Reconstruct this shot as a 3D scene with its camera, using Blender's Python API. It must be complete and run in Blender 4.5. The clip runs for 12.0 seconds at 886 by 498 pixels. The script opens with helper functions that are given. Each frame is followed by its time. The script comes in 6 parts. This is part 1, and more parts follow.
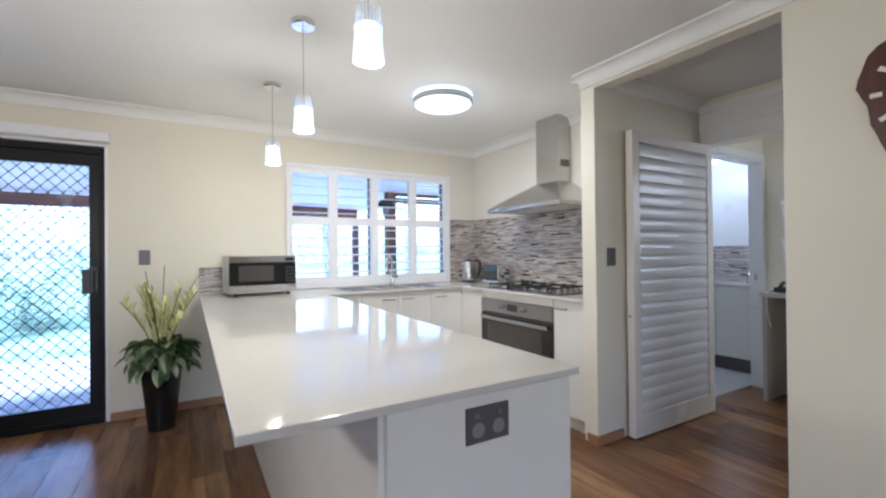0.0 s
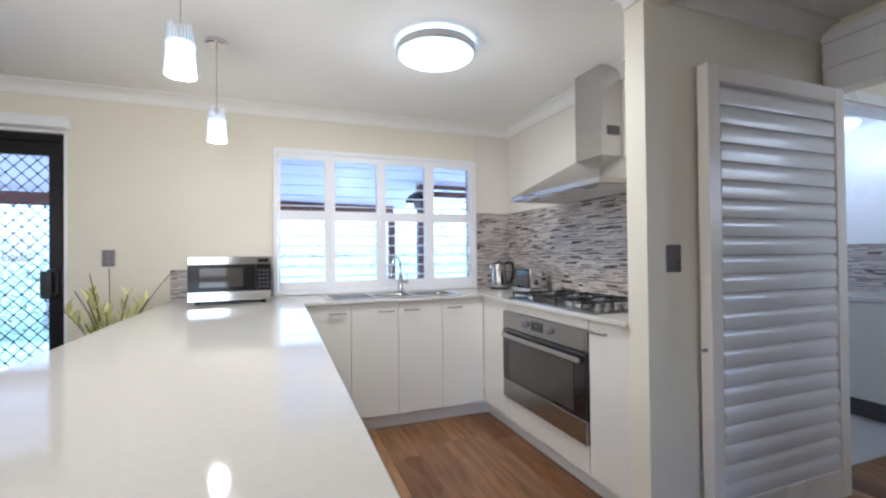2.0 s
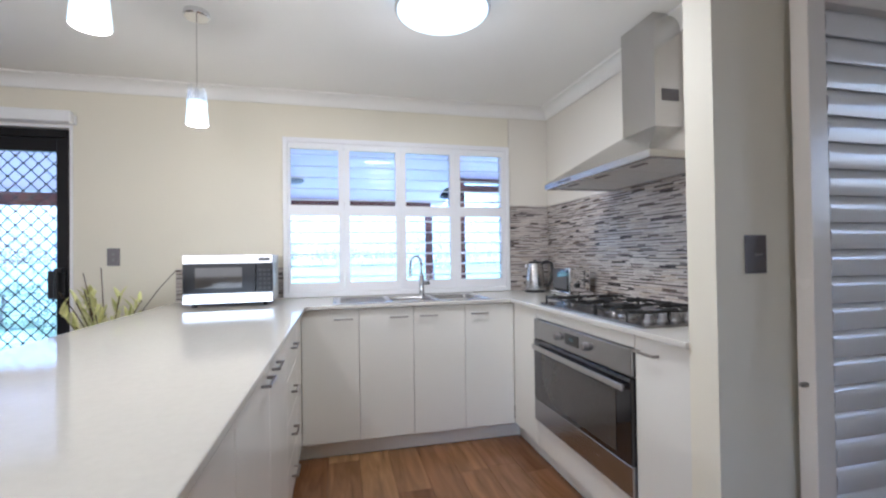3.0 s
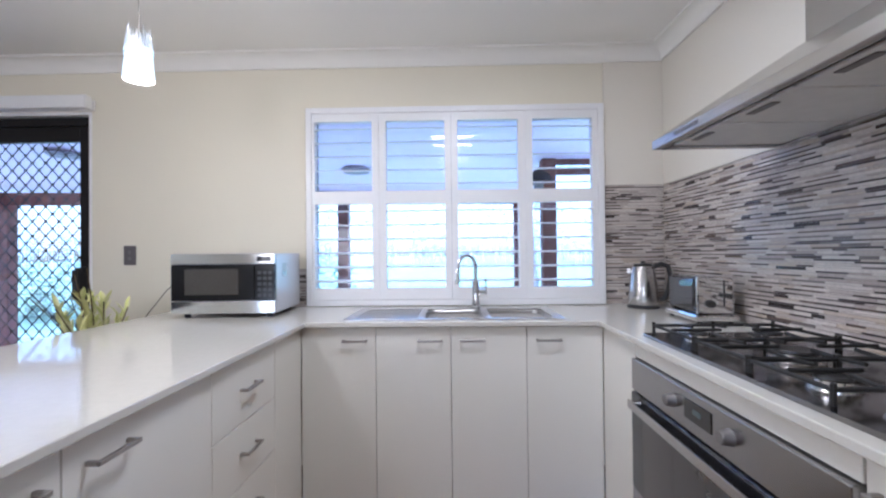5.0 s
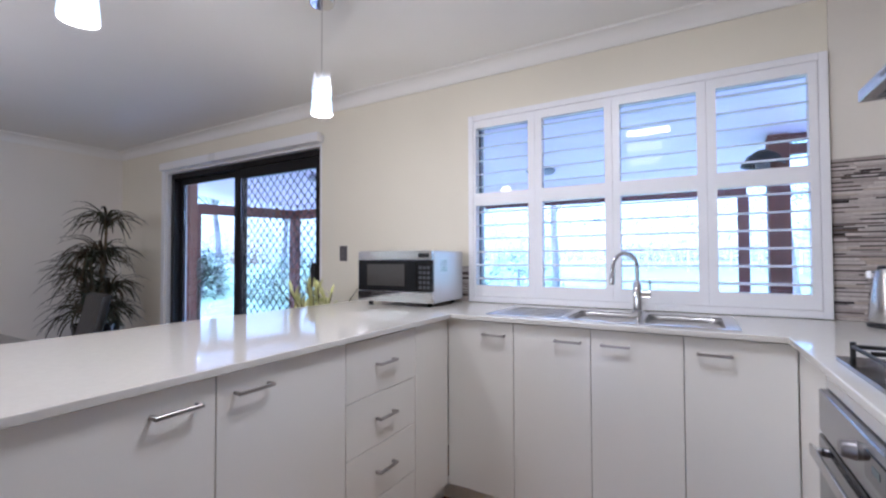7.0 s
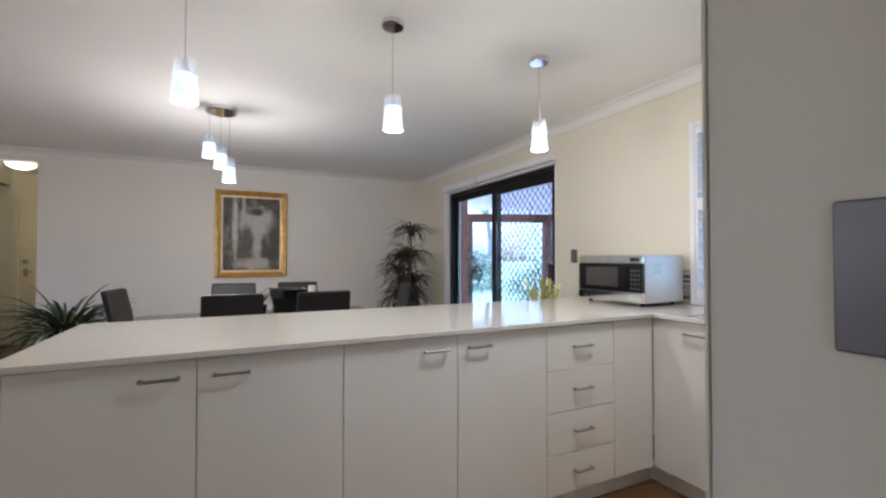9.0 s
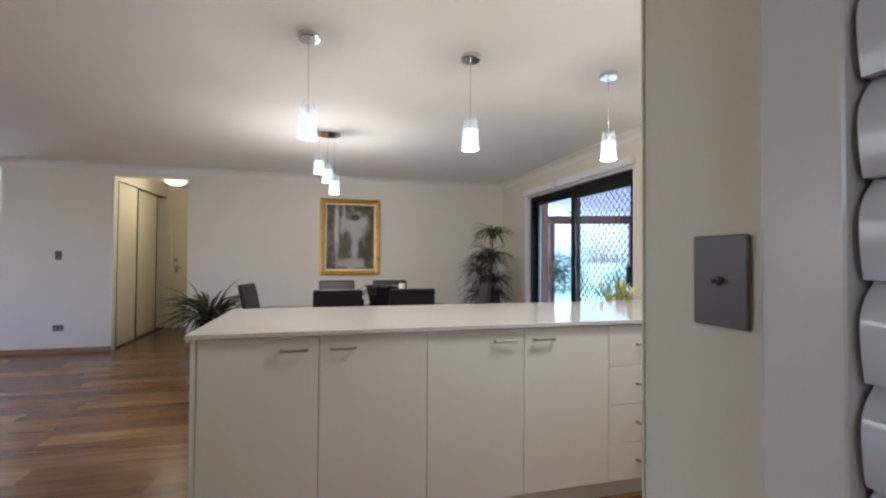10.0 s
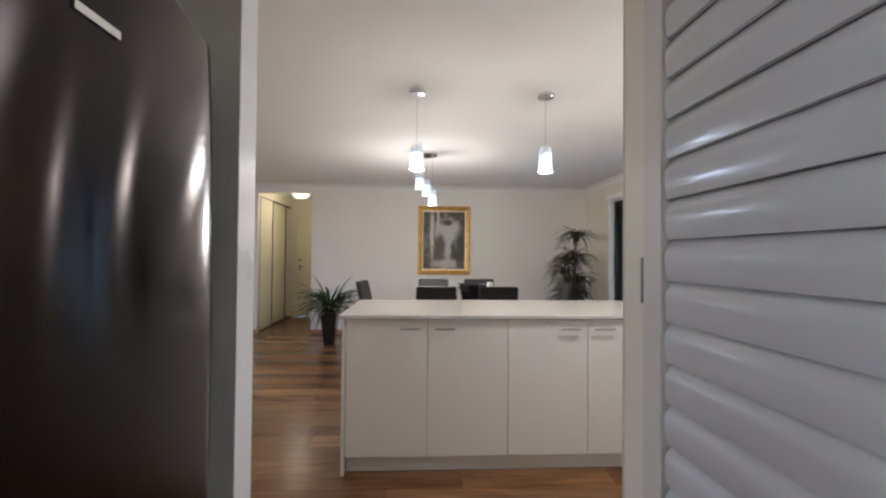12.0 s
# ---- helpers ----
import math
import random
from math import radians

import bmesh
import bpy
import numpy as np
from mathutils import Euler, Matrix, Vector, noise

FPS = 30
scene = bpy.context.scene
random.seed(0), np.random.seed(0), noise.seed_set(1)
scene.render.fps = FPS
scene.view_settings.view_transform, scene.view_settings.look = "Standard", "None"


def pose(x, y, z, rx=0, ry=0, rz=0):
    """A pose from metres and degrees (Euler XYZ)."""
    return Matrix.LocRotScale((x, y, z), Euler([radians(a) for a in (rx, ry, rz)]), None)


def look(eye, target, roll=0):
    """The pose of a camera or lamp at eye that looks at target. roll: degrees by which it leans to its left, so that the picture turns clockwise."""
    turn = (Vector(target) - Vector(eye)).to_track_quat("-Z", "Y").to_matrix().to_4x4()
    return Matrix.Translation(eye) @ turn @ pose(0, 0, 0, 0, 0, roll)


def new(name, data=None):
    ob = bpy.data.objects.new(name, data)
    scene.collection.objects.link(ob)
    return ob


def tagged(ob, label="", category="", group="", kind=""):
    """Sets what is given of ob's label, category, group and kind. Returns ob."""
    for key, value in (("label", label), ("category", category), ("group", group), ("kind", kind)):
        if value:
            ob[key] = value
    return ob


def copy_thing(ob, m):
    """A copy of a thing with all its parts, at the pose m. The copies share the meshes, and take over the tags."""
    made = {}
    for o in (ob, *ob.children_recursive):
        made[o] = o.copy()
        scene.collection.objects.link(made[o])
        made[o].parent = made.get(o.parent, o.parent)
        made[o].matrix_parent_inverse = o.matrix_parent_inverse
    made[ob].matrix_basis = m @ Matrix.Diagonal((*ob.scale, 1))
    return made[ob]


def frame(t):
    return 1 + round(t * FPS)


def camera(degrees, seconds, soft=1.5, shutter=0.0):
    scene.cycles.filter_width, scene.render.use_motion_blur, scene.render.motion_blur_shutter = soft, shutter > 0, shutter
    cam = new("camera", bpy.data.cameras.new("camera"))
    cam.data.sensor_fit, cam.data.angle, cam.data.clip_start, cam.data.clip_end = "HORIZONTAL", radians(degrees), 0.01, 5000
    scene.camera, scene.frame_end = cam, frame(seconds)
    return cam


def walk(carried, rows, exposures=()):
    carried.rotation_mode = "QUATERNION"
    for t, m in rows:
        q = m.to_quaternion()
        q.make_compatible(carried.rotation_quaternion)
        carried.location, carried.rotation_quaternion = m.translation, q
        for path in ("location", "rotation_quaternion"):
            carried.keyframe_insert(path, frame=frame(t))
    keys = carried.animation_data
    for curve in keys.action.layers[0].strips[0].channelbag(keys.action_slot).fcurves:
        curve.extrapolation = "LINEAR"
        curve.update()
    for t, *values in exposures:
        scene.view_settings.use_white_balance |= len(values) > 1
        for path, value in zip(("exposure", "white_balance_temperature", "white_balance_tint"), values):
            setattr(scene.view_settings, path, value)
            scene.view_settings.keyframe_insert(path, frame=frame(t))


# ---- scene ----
cam = camera(91.3, 12.0, soft=2.3)
PATH = [
    (0, (0.416, 0.320, 1.297), (1.429, 2.045, 1.310), -0.6),
    (0.5, (0.636, 0.429, 1.279), (1.601, 2.181, 1.302), -0.7),
    (1, (0.854, 0.553, 1.268), (1.740, 2.345, 1.291), -0.6),
    (1.5, (1.056, 0.692, 1.278), (1.853, 2.526, 1.300), -0.6),
    (2, (1.252, 0.836, 1.283), (1.957, 2.707, 1.305), -0.6),
    (2.5, (1.437, 0.990, 1.274), (2.025, 2.902, 1.296), -0.7),
    (4.5, (2.002, 1.784, 1.249), (2.096, 3.782, 1.282), -0.6),
    (5, (2.083, 1.959, 1.269), (2.038, 3.958, 1.289), -0.6),
    (5.5, (2.145, 2.070, 1.272), (1.898, 4.055, 1.295), -0.5),
    (6, (2.235, 2.118, 1.248), (1.722, 4.051, 1.284), -0.5),
    (6.5, (2.342, 2.096, 1.236), (1.588, 3.948, 1.276), -0.4),
    (7, (2.449, 2.039, 1.231), (1.453, 3.773, 1.277), -0.2),
    (7.5, (2.583, 1.999, 1.236), (1.307, 3.538, 1.277), -0.5),
    (9.5, (3.201, 1.802, 1.275), (1.320, 2.481, 1.313), 0.3),
    (10, (3.369, 1.780, 1.281), (1.435, 2.288, 1.319), 0.4),
    (10.5, (3.542, 1.761, 1.289), (1.582, 2.158, 1.322), 0.4),
    (11, (3.699, 1.749, 1.288), (1.720, 2.035, 1.326), 0.5),
    (11.5, (3.843, 1.723, 1.303), (1.851, 1.897, 1.335), 0.6),
    (12, (3.993, 1.695, 1.312), (1.996, 1.798, 1.344), 0.5),
]
walk(cam, [(t, look(eye, target, roll)) for t, eye, target, roll in PATH],
     [(0.0, 2.83, 5230, 10), (5.0, 2.65, 5000, 15), (7.5, 2.6, 5060, 18), (9.5, 2.63, 5420, 12), (12.0, 2.8, 5500, 12)])

# ---- world, daylight and fill lamps ----
world = bpy.data.worlds.new("overcast_sky")
scene.world = world
world.use_nodes = True
wn = world.node_tree.nodes
sky = wn.new("ShaderNodeTexSky")
sky.sky_type, sky.sun_disc = "NISHITA", False
sky.sun_elevation, sky.sun_rotation = radians(48), radians(200)
sky.air_density, sky.dust_density, sky.ozone_density = 1.6, 2.0, 4.0
wn["Background"].inputs["Strength"].default_value = 0.100
cool = wn.new("ShaderNodeVectorMath")
cool.operation = "MULTIPLY"
cool.inputs[1].default_value = (0.86, 0.95, 1.30)
world.node_tree.links.new(sky.outputs["Color"], cool.inputs[0])
world.node_tree.links.new(cool.outputs["Vector"], wn["Background"].inputs["Color"])


def sun_lamp(strength, angle, direction, colour):
    data = bpy.data.lights.new("sun", "SUN")
    data.energy, data.angle, data.color = strength, radians(angle), colour
    ob = new("sun", data)
    ob.matrix_world = look((0, 0, 20), Vector((0, 0, 20)) + Vector(direction))
    return ob


def area_lamp(name, eye, target, sx, sy, watts, colour):
    data = bpy.data.lights.new(name, "AREA")
    data.shape, data.size, data.size_y, data.energy, data.color = "RECTANGLE", sx, sy, watts, colour
    ob = new(name, data)
    ob.matrix_world = look(eye, target)
    return ob


def point_lamp(name, at, watts, radius, colour):
    data = bpy.data.lights.new(name, "POINT")
    data.energy, data.shadow_soft_size, data.color = watts, radius, colour
    ob = new(name, data)
    ob.location = at
    return ob


sun_lamp(2.0, 12, (0.3, -0.55, -0.8), (0.74, 0.86, 1.0))
YS_OUT = -4.62
WARM = (1.0, 0.84, 0.65)
# Fill lamp brightening the passage, set in an added opening out of view.
area_lamp("passage_daylight", (4.6, 0.26, 1.5), (4.4, 2.2, 1.3), 0.7, 1.1, 0.72, (1.0, 0.92, 0.84))
area_lamp("clerestory_daylight", (5.19, 0.95, 1.80), (3.6, 1.4, 1.5), 0.62, 0.62, 0.62, (1.0, 0.95, 0.91))
# Added fill lamp behind the view, lifting the west wall and peninsula end.
area_lamp("living_daylight", (-0.4, YS_OUT, 1.45), (-0.4, 0, 1.2), 2.6, 1.3, 3.0, (1.0, 0.95, 0.90))

# ---- materials ----


def material(name, colour, rough=0.5, metal=0.0, vary=0.06, scale=6.0, bump=0.0, bump_scale=60.0, coat=0.0, rough_vary=0.08,
             stretch=(1, 1, 1), per_object=0.0, spec=0.5):
    """A painted, plastic or metal surface with stains at one scale and grain at another."""
    m = bpy.data.materials.new(name)
    m.use_nodes = True
    nt = m.node_tree
    n, l = nt.nodes, nt.links
    b = n["Principled BSDF"]
    tc = n.new("ShaderNodeTexCoord")
    mp = n.new("ShaderNodeMapping")
    mp.inputs["Scale"].default_value = stretch
    l.new(tc.outputs["Object"], mp.inputs["Vector"])
    big = n.new("ShaderNodeTexNoise")
    big.inputs["Scale"].default_value, big.inputs["Detail"].default_value = scale, 4
    fine = n.new("ShaderNodeTexNoise")
    fine.inputs["Scale"].default_value, fine.inputs["Detail"].default_value = bump_scale, 3
    l.new(mp.outputs["Vector"], big.inputs["Vector"])
    l.new(mp.outputs["Vector"], fine.inputs["Vector"])
    add = n.new("ShaderNodeMath")
    add.operation = "MULTIPLY_ADD"
    l.new(fine.outputs["Fac"], add.inputs[0])
    add.inputs[1].default_value = 0.4
    l.new(big.outputs["Fac"], add.inputs[2])
    ramp = n.new("ShaderNodeMapRange")
    ramp.inputs["From Min"].default_value, ramp.inputs["From Max"].default_value = 0.45, 0.95
    ramp.inputs["To Min"].default_value, ramp.inputs["To Max"].default_value = 1 - vary, 1 + vary
    l.new(add.outputs[0], ramp.inputs["Value"])
    val = ramp.outputs["Result"]
    if per_object:
        info = n.new("ShaderNodeObjectInfo")
        mr = n.new("ShaderNodeMapRange")
        mr.inputs["To Min"].default_value, mr.inputs["To Max"].default_value = 1 - per_object, 1 + per_object
        l.new(info.outputs["Random"], mr.inputs["Value"])
        mul = n.new("ShaderNodeMath")
        mul.operation = "MULTIPLY"
        l.new(val, mul.inputs[0])
        l.new(mr.outputs["Result"], mul.inputs[1])
        val = mul.outputs[0]
    mix = n.new("ShaderNodeVectorMath")
    mix.operation = "SCALE"
    mix.inputs[0].default_value = colour
    l.new(val, mix.inputs["Scale"])
    l.new(mix.outputs["Vector"], b.inputs["Base Color"])
    rr = n.new("ShaderNodeMapRange")
    rr.inputs["To Min"].default_value, rr.inputs["To Max"].default_value = max(0.0, rough - rough_vary), min(1.0, rough + rough_vary)
    l.new(big.outputs["Fac"], rr.inputs["Value"])
    l.new(rr.outputs["Result"], b.inputs["Roughness"])
    b.inputs["Metallic"].default_value = metal
    b.inputs["Coat Weight"].default_value = coat
    b.inputs["Specular IOR Level"].default_value = spec
    if bump:
        bp = n.new("ShaderNodeBump")
        bp.inputs["Strength"].default_value, bp.inputs["Distance"].default_value = bump, 0.002
        l.new(fine.outputs["Fac"], bp.inputs["Height"])
        l.new(bp.outputs["Normal"], b.inputs["Normal"])
    return m


def glowing(name, colour, strength, base=(0.9, 0.9, 0.9)):
    m = material(name, base, 0.3)
    b = m.node_tree.nodes["Principled BSDF"]
    b.inputs["Emission Color"].default_value = (*colour, 1)
    b.inputs["Emission Strength"].default_value = strength
    return m


def glass(name, tint=(1, 1, 1), rough=0.0):
    m = bpy.data.materials.new(name)
    m.use_nodes = True
    b = m.node_tree.nodes["Principled BSDF"]
    b.inputs["Base Color"].default_value = (*tint, 1)
    b.inputs["Roughness"].default_value = rough
    b.inputs["Transmission Weight"].default_value = 1.0
    b.inputs["IOR"].default_value = 1.45
    return m


def ramp_material(name, stops, source, rough=0.35, grain=0.12, bump=0.15, grain_scale=40, stretch=(1, 1, 1), constant=True, spec=0.5):
    """Pieces that differ one from another: the colour of each is picked by its own random number."""
    m = bpy.data.materials.new(name)
    m.use_nodes = True
    nt = m.node_tree
    n, l = nt.nodes, nt.links
    b = n["Principled BSDF"]
    if source == "object":
        src = n.new("ShaderNodeObjectInfo").outputs["Random"]
    else:
        src = n.new("ShaderNodeNewGeometry").outputs["Random Per Island"]
    cr = n.new("ShaderNodeValToRGB")
    cr.color_ramp.interpolation = "CONSTANT" if constant else "LINEAR"
    els = cr.color_ramp.elements
    while len(els) > 1:
        els.remove(els[-1])
    els[0].position, els[0].color = stops[0][0], (*stops[0][1], 1)
    for p, c in stops[1:]:
        e = els.new(p)
        e.color = (*c, 1)
    l.new(src, cr.inputs["Fac"])
    tc = n.new("ShaderNodeTexCoord")
    mp = n.new("ShaderNodeMapping")
    mp.inputs["Scale"].default_value = stretch
    l.new(tc.outputs["Object"], mp.inputs["Vector"])
    shift = n.new("ShaderNodeVectorMath")
    shift.operation = "ADD"
    l.new(mp.outputs["Vector"], shift.inputs[0])
    sc = n.new("ShaderNodeMath")
    sc.operation = "MULTIPLY"
    sc.inputs[1].default_value = 37.0
    l.new(src, sc.inputs[0])
    l.new(sc.outputs[0], shift.inputs[1])
    no = n.new("ShaderNodeTexNoise")
    no.inputs["Scale"].default_value, no.inputs["Detail"].default_value, no.inputs["Distortion"].default_value = grain_scale, 6, 0.6
    l.new(shift.outputs["Vector"], no.inputs["Vector"])
    mr = n.new("ShaderNodeMapRange")
    mr.inputs["From Min"].default_value, mr.inputs["From Max"].default_value = 0.3, 0.7
    mr.inputs["To Min"].default_value, mr.inputs["To Max"].default_value = 1 - grain, 1 + grain
    l.new(no.outputs["Fac"], mr.inputs["Value"])
    mul = n.new("ShaderNodeVectorMath")
    mul.operation = "SCALE"
    l.new(cr.outputs["Color"], mul.inputs[0])
    l.new(mr.outputs["Result"], mul.inputs["Scale"])
    l.new(mul.outputs["Vector"], b.inputs["Base Color"])
    b.inputs["Roughness"].default_value = rough
    b.inputs["Specular IOR Level"].default_value = spec
    if bump:
        bp = n.new("ShaderNodeBump")
        bp.inputs["Strength"].default_value, bp.inputs["Distance"].default_value = bump, 0.001
        l.new(no.outputs["Fac"], bp.inputs["Height"])
        l.new(bp.outputs["Normal"], b.inputs["Normal"])
    return m


M_WALL = material("cream_wall_paint", (0.80, 0.757, 0.63), 0.55, vary=0.025, scale=1.3, bump=0.12, bump_scale=220, rough_vary=0.05)
M_WALLPALE = material("pale_wall_paint", (0.84, 0.805, 0.735), 0.55, vary=0.025, scale=1.3, bump=0.12, bump_scale=220, rough_vary=0.05)
M_CEIL = material("ceiling_paint", (0.86, 0.85, 0.81), 0.75, vary=0.02, scale=1.0, bump=0.08, bump_scale=180)
M_TRIM = material("white_trim_gloss", (0.86, 0.86, 0.86), 0.28, vary=0.01, scale=3, bump=0.02, bump_scale=140, rough_vary=0.02)
M_SHUT = material("white_shutter_paint", (0.88, 0.88, 0.90), 0.35, vary=0.02, scale=4)
M_STILE = material("satin_white_door_paint", (0.80, 0.755, 0.69), 0.25, vary=0.02, scale=3, bump=0.02, bump_scale=140)
M_SLAT = material("grey_white_slat_gloss", (0.76, 0.755, 0.75), 0.16, vary=0.025, scale=3, bump=0.03, bump_scale=70)
M_GLOSSPANEL = material("cream_gloss_panel", (0.79, 0.75, 0.67), 0.12, vary=0.02, scale=1.5)
M_SKIRT = material("timber_skirting", (0.36, 0.19, 0.10), 0.4, vary=0.22, scale=5, stretch=(1, 1, 6), bump=0.1)
M_BENCH = material("white_quartz", (0.66, 0.64, 0.585), 0.07, vary=0.025, scale=45, bump_scale=240, rough_vary=0.03)
M_CAB = material("white_laminate_door", (0.82, 0.80, 0.735), 0.22, vary=0.015, scale=2.0, bump=0.02, bump_scale=120)
M_CARC = material("cabinet_carcass", (0.45, 0.43, 0.40), 0.6)
M_STEEL = material("brushed_steel", (0.56, 0.55, 0.54), 0.24, 1.0, vary=0.03, scale=8, stretch=(1, 1, 30), rough_vary=0.06, bump=0.03, bump_scale=50)
M_STEELH = material("brushed_steel_sideways", (0.40, 0.395, 0.40), 0.25, 1.0, vary=0.03, scale=6, stretch=(25, 0.5, 25), rough_vary=0.05)
M_STEELX = material("polished_steel_trim", (0.72, 0.71, 0.70), 0.085, 1.0, vary=0.03, scale=6, stretch=(0.5, 25, 25), rough_vary=0.04)
M_BOWL = material("satin_steel_bowl", (0.30, 0.29, 0.28), 0.30, 1.0, vary=0.08, rough_vary=0.05)
M_FILTER = material("aluminium_filter_mesh", (0.74, 0.73, 0.71), 0.5, 0.1, vary=0.05, scale=20, bump=0.3, bump_scale=300)
M_SILVER = material("silver_painted_casing", (0.62, 0.62, 0.64), 0.32, 0.45, vary=0.03, scale=5)
M_KNOB = material("dull_grey_knob", (0.26, 0.25, 0.25), 0.42, 0.8, vary=0.05)
# Steel toned down: the dark hood's reflection is put into the base colour.
M_HOB = material("reflection_darkened_hob", (0.24, 0.23, 0.23), 0.2, 1.0, vary=0.05, scale=6, stretch=(25, 0.5, 25))
M_CLOCK = material("polished_red_wood", (0.075, 0.020, 0.013), 0.35, vary=0.4, scale=5, stretch=(1, 5, 1), bump=0.2)
M_CHROME = material("chrome", (0.75, 0.75, 0.76), 0.07, 1.0, vary=0.02, rough_vary=0.03)
M_HANDLE = material("satin_nickel", (0.40, 0.375, 0.35), 0.33, 1.0, vary=0.04, rough_vary=0.04)
M_FRIDGE = material("dark_brushed_steel", (0.029, 0.025, 0.025), 0.165, 1.0, vary=0.08, scale=5, stretch=(40, 40, 1), rough_vary=0.03)
M_BLACK = material("black_plastic", (0.018, 0.018, 0.02), 0.35, vary=0.2, rough_vary=0.1)
M_BLACKGLOSS = material("black_gloss_glass", (0.012, 0.012, 0.014), 0.05, vary=0.1, coat=0.5, rough_vary=0.02)
M_OVENGLASS = material("smoked_oven_glass", (0.065, 0.060, 0.054), 0.06, vary=0.15, scale=3, coat=0.4, rough_vary=0.03)
M_IRON = material("cast_iron", (0.02, 0.02, 0.021), 0.5, vary=0.25, bump=0.3, bump_scale=150)
M_ALU = material("black_aluminium", (0.012, 0.011, 0.012), 0.38, vary=0.15, spec=0.22)
M_SASH = material("grey_aluminium", (0.22, 0.22, 0.25), 0.4, vary=0.08)
M_MICRODOOR = material("black_microwave_door", (0.010, 0.010, 0.011), 0.12, vary=0.1, spec=0.3)
M_MESH = material("diamond_grille", (0.02, 0.02, 0.025), 0.4, vary=0.15)
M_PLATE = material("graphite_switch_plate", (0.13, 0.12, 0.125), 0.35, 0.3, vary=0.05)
M_BUTTON = material("dark_button", (0.05, 0.05, 0.052), 0.4, vary=0.05)
M_SOCKET = material("grey_socket_face", (0.26, 0.255, 0.265), 0.3, vary=0.04)
M_ROCKER = material("grey_switch_button", (0.17, 0.165, 0.17), 0.4, vary=0.04)
M_REDLID = material("red_plastic_lid", (0.45, 0.03, 0.05), 0.35, vary=0.05)
M_POT = material("black_glazed_pot", (0.012, 0.012, 0.013), 0.14, vary=0.15, rough_vary=0.05)
M_POTSOIL = material("potting_mix", (0.04, 0.03, 0.02), 0.9, vary=0.4, scale=40, bump=0.6)
M_LEAF = ramp_material("leaf_green", [(0, (0.03, 0.06, 0.02)), (0.4, (0.06, 0.11, 0.04)), (0.7, (0.14, 0.20, 0.09)), (0.92, (0.42, 0.46, 0.30))], "island", 0.4, 0.2, 0.1, 20, constant=False)
M_LEAFDARK = ramp_material("dark_palm_leaf", [(0, (0.018, 0.024, 0.014)), (0.5, (0.035, 0.045, 0.022)), (0.8, (0.07, 0.045, 0.025))], "island", 0.5, 0.2, 0.1, 20, constant=False)
M_FERN = ramp_material("fern_leaf", [(0, (0.03, 0.055, 0.025)), (0.5, (0.055, 0.09, 0.045)), (0.8, (0.09, 0.12, 0.06))], "island", 0.45, 0.2, 0.1, 20, constant=False)
M_FLOWER = ramp_material("yellow_flower", [(0, (0.50, 0.54, 0.16)), (0.5, (0.70, 0.70, 0.28)), (0.85, (0.80, 0.78, 0.45))], "island", 0.5, 0.1, 0, 20, constant=False)
M_STEM = material("brown_stem", (0.10, 0.075, 0.04), 0.7, vary=0.2)
M_LEATHER = material("black_leather", (0.009, 0.008, 0.008), 0.48, vary=0.2, bump=0.35, bump_scale=180)
M_TABLE = material("smoked_table_glass", (0.05, 0.045, 0.045), 0.08, vary=0.1)
M_DARKWOOD = material("dark_wood", (0.045, 0.018, 0.012), 0.3, vary=0.35, scale=4, stretch=(1, 6, 1), bump=0.1)
M_GOLD = material("gilt_frame", (0.74, 0.46, 0.14), 0.36, 0.7, vary=0.25, scale=18, bump=0.5, bump_scale=90)
M_WAX = material("white_wax", (0.82, 0.78, 0.68), 0.5, vary=0.04)
M_CREAMDOOR = material("cream_door_paint", (0.78, 0.74, 0.58), 0.4, vary=0.03, scale=2)
M_BROWNMETAL = material("bronze_track", (0.040, 0.026, 0.018), 0.4, 0.4)
M_POST = material("stained_timber_post", (0.16, 0.055, 0.04), 0.6, vary=0.3, scale=5, stretch=(1, 1, 0.2), bump=0.3, bump_scale=60)
M_PATIOROOF = material("patio_roof_sheet", (0.82, 0.76, 0.90), 0.5, vary=0.03, scale=2)
M_PAVER = ramp_material("pale_paver", [(0, (0.50, 0.48, 0.51)), (0.5, (0.55, 0.52, 0.55)), (0.9, (0.45, 0.43, 0.46))], "object", 0.75, 0.12, 0.3, 30, constant=False)
M_GRASS = material("lawn", (0.26, 0.36, 0.22), 0.9, vary=0.35, scale=3, bump=0.8, bump_scale=90)
# Bark lightened past its own tone to imitate haze over the garden.
M_BARK = material("haze_paled_bark", (0.34, 0.31, 0.30), 0.9, vary=0.35, scale=8, stretch=(1, 1, 0.3), bump=0.8, bump_scale=40)
# Greens raised well above real foliage; the veiling haze is in the colour.
M_CROWN = ramp_material("haze_paled_leaf", [(0, (0.26, 0.34, 0.25)), (0.5, (0.36, 0.44, 0.34)), (0.85, (0.48, 0.55, 0.45))], "island", 0.6, 0.2, 0, 20, constant=False)
# Far leaves paled and blued: distance haze is put into their colour.
M_FAR = ramp_material("haze_painted_far_leaf", [(0, (0.66, 0.72, 0.72)), (0.5, (0.72, 0.77, 0.78)), (0.9, (0.78, 0.82, 0.84))], "island", 0.8, 0.1, 0, 20, constant=False)
M_BRICK = material("red_brick", (0.30, 0.14, 0.10), 0.85, vary=0.25, scale=14, bump=0.5)
M_LAUNDRYFLOOR = material("pale_tile_floor", (0.55, 0.53, 0.51), 0.4, vary=0.06)
M_GLASS = glass("clear_glass")
M_GLASSCROWN = glass("glowing_streaked_glass", (0.95, 0.97, 1.0), 0.12)
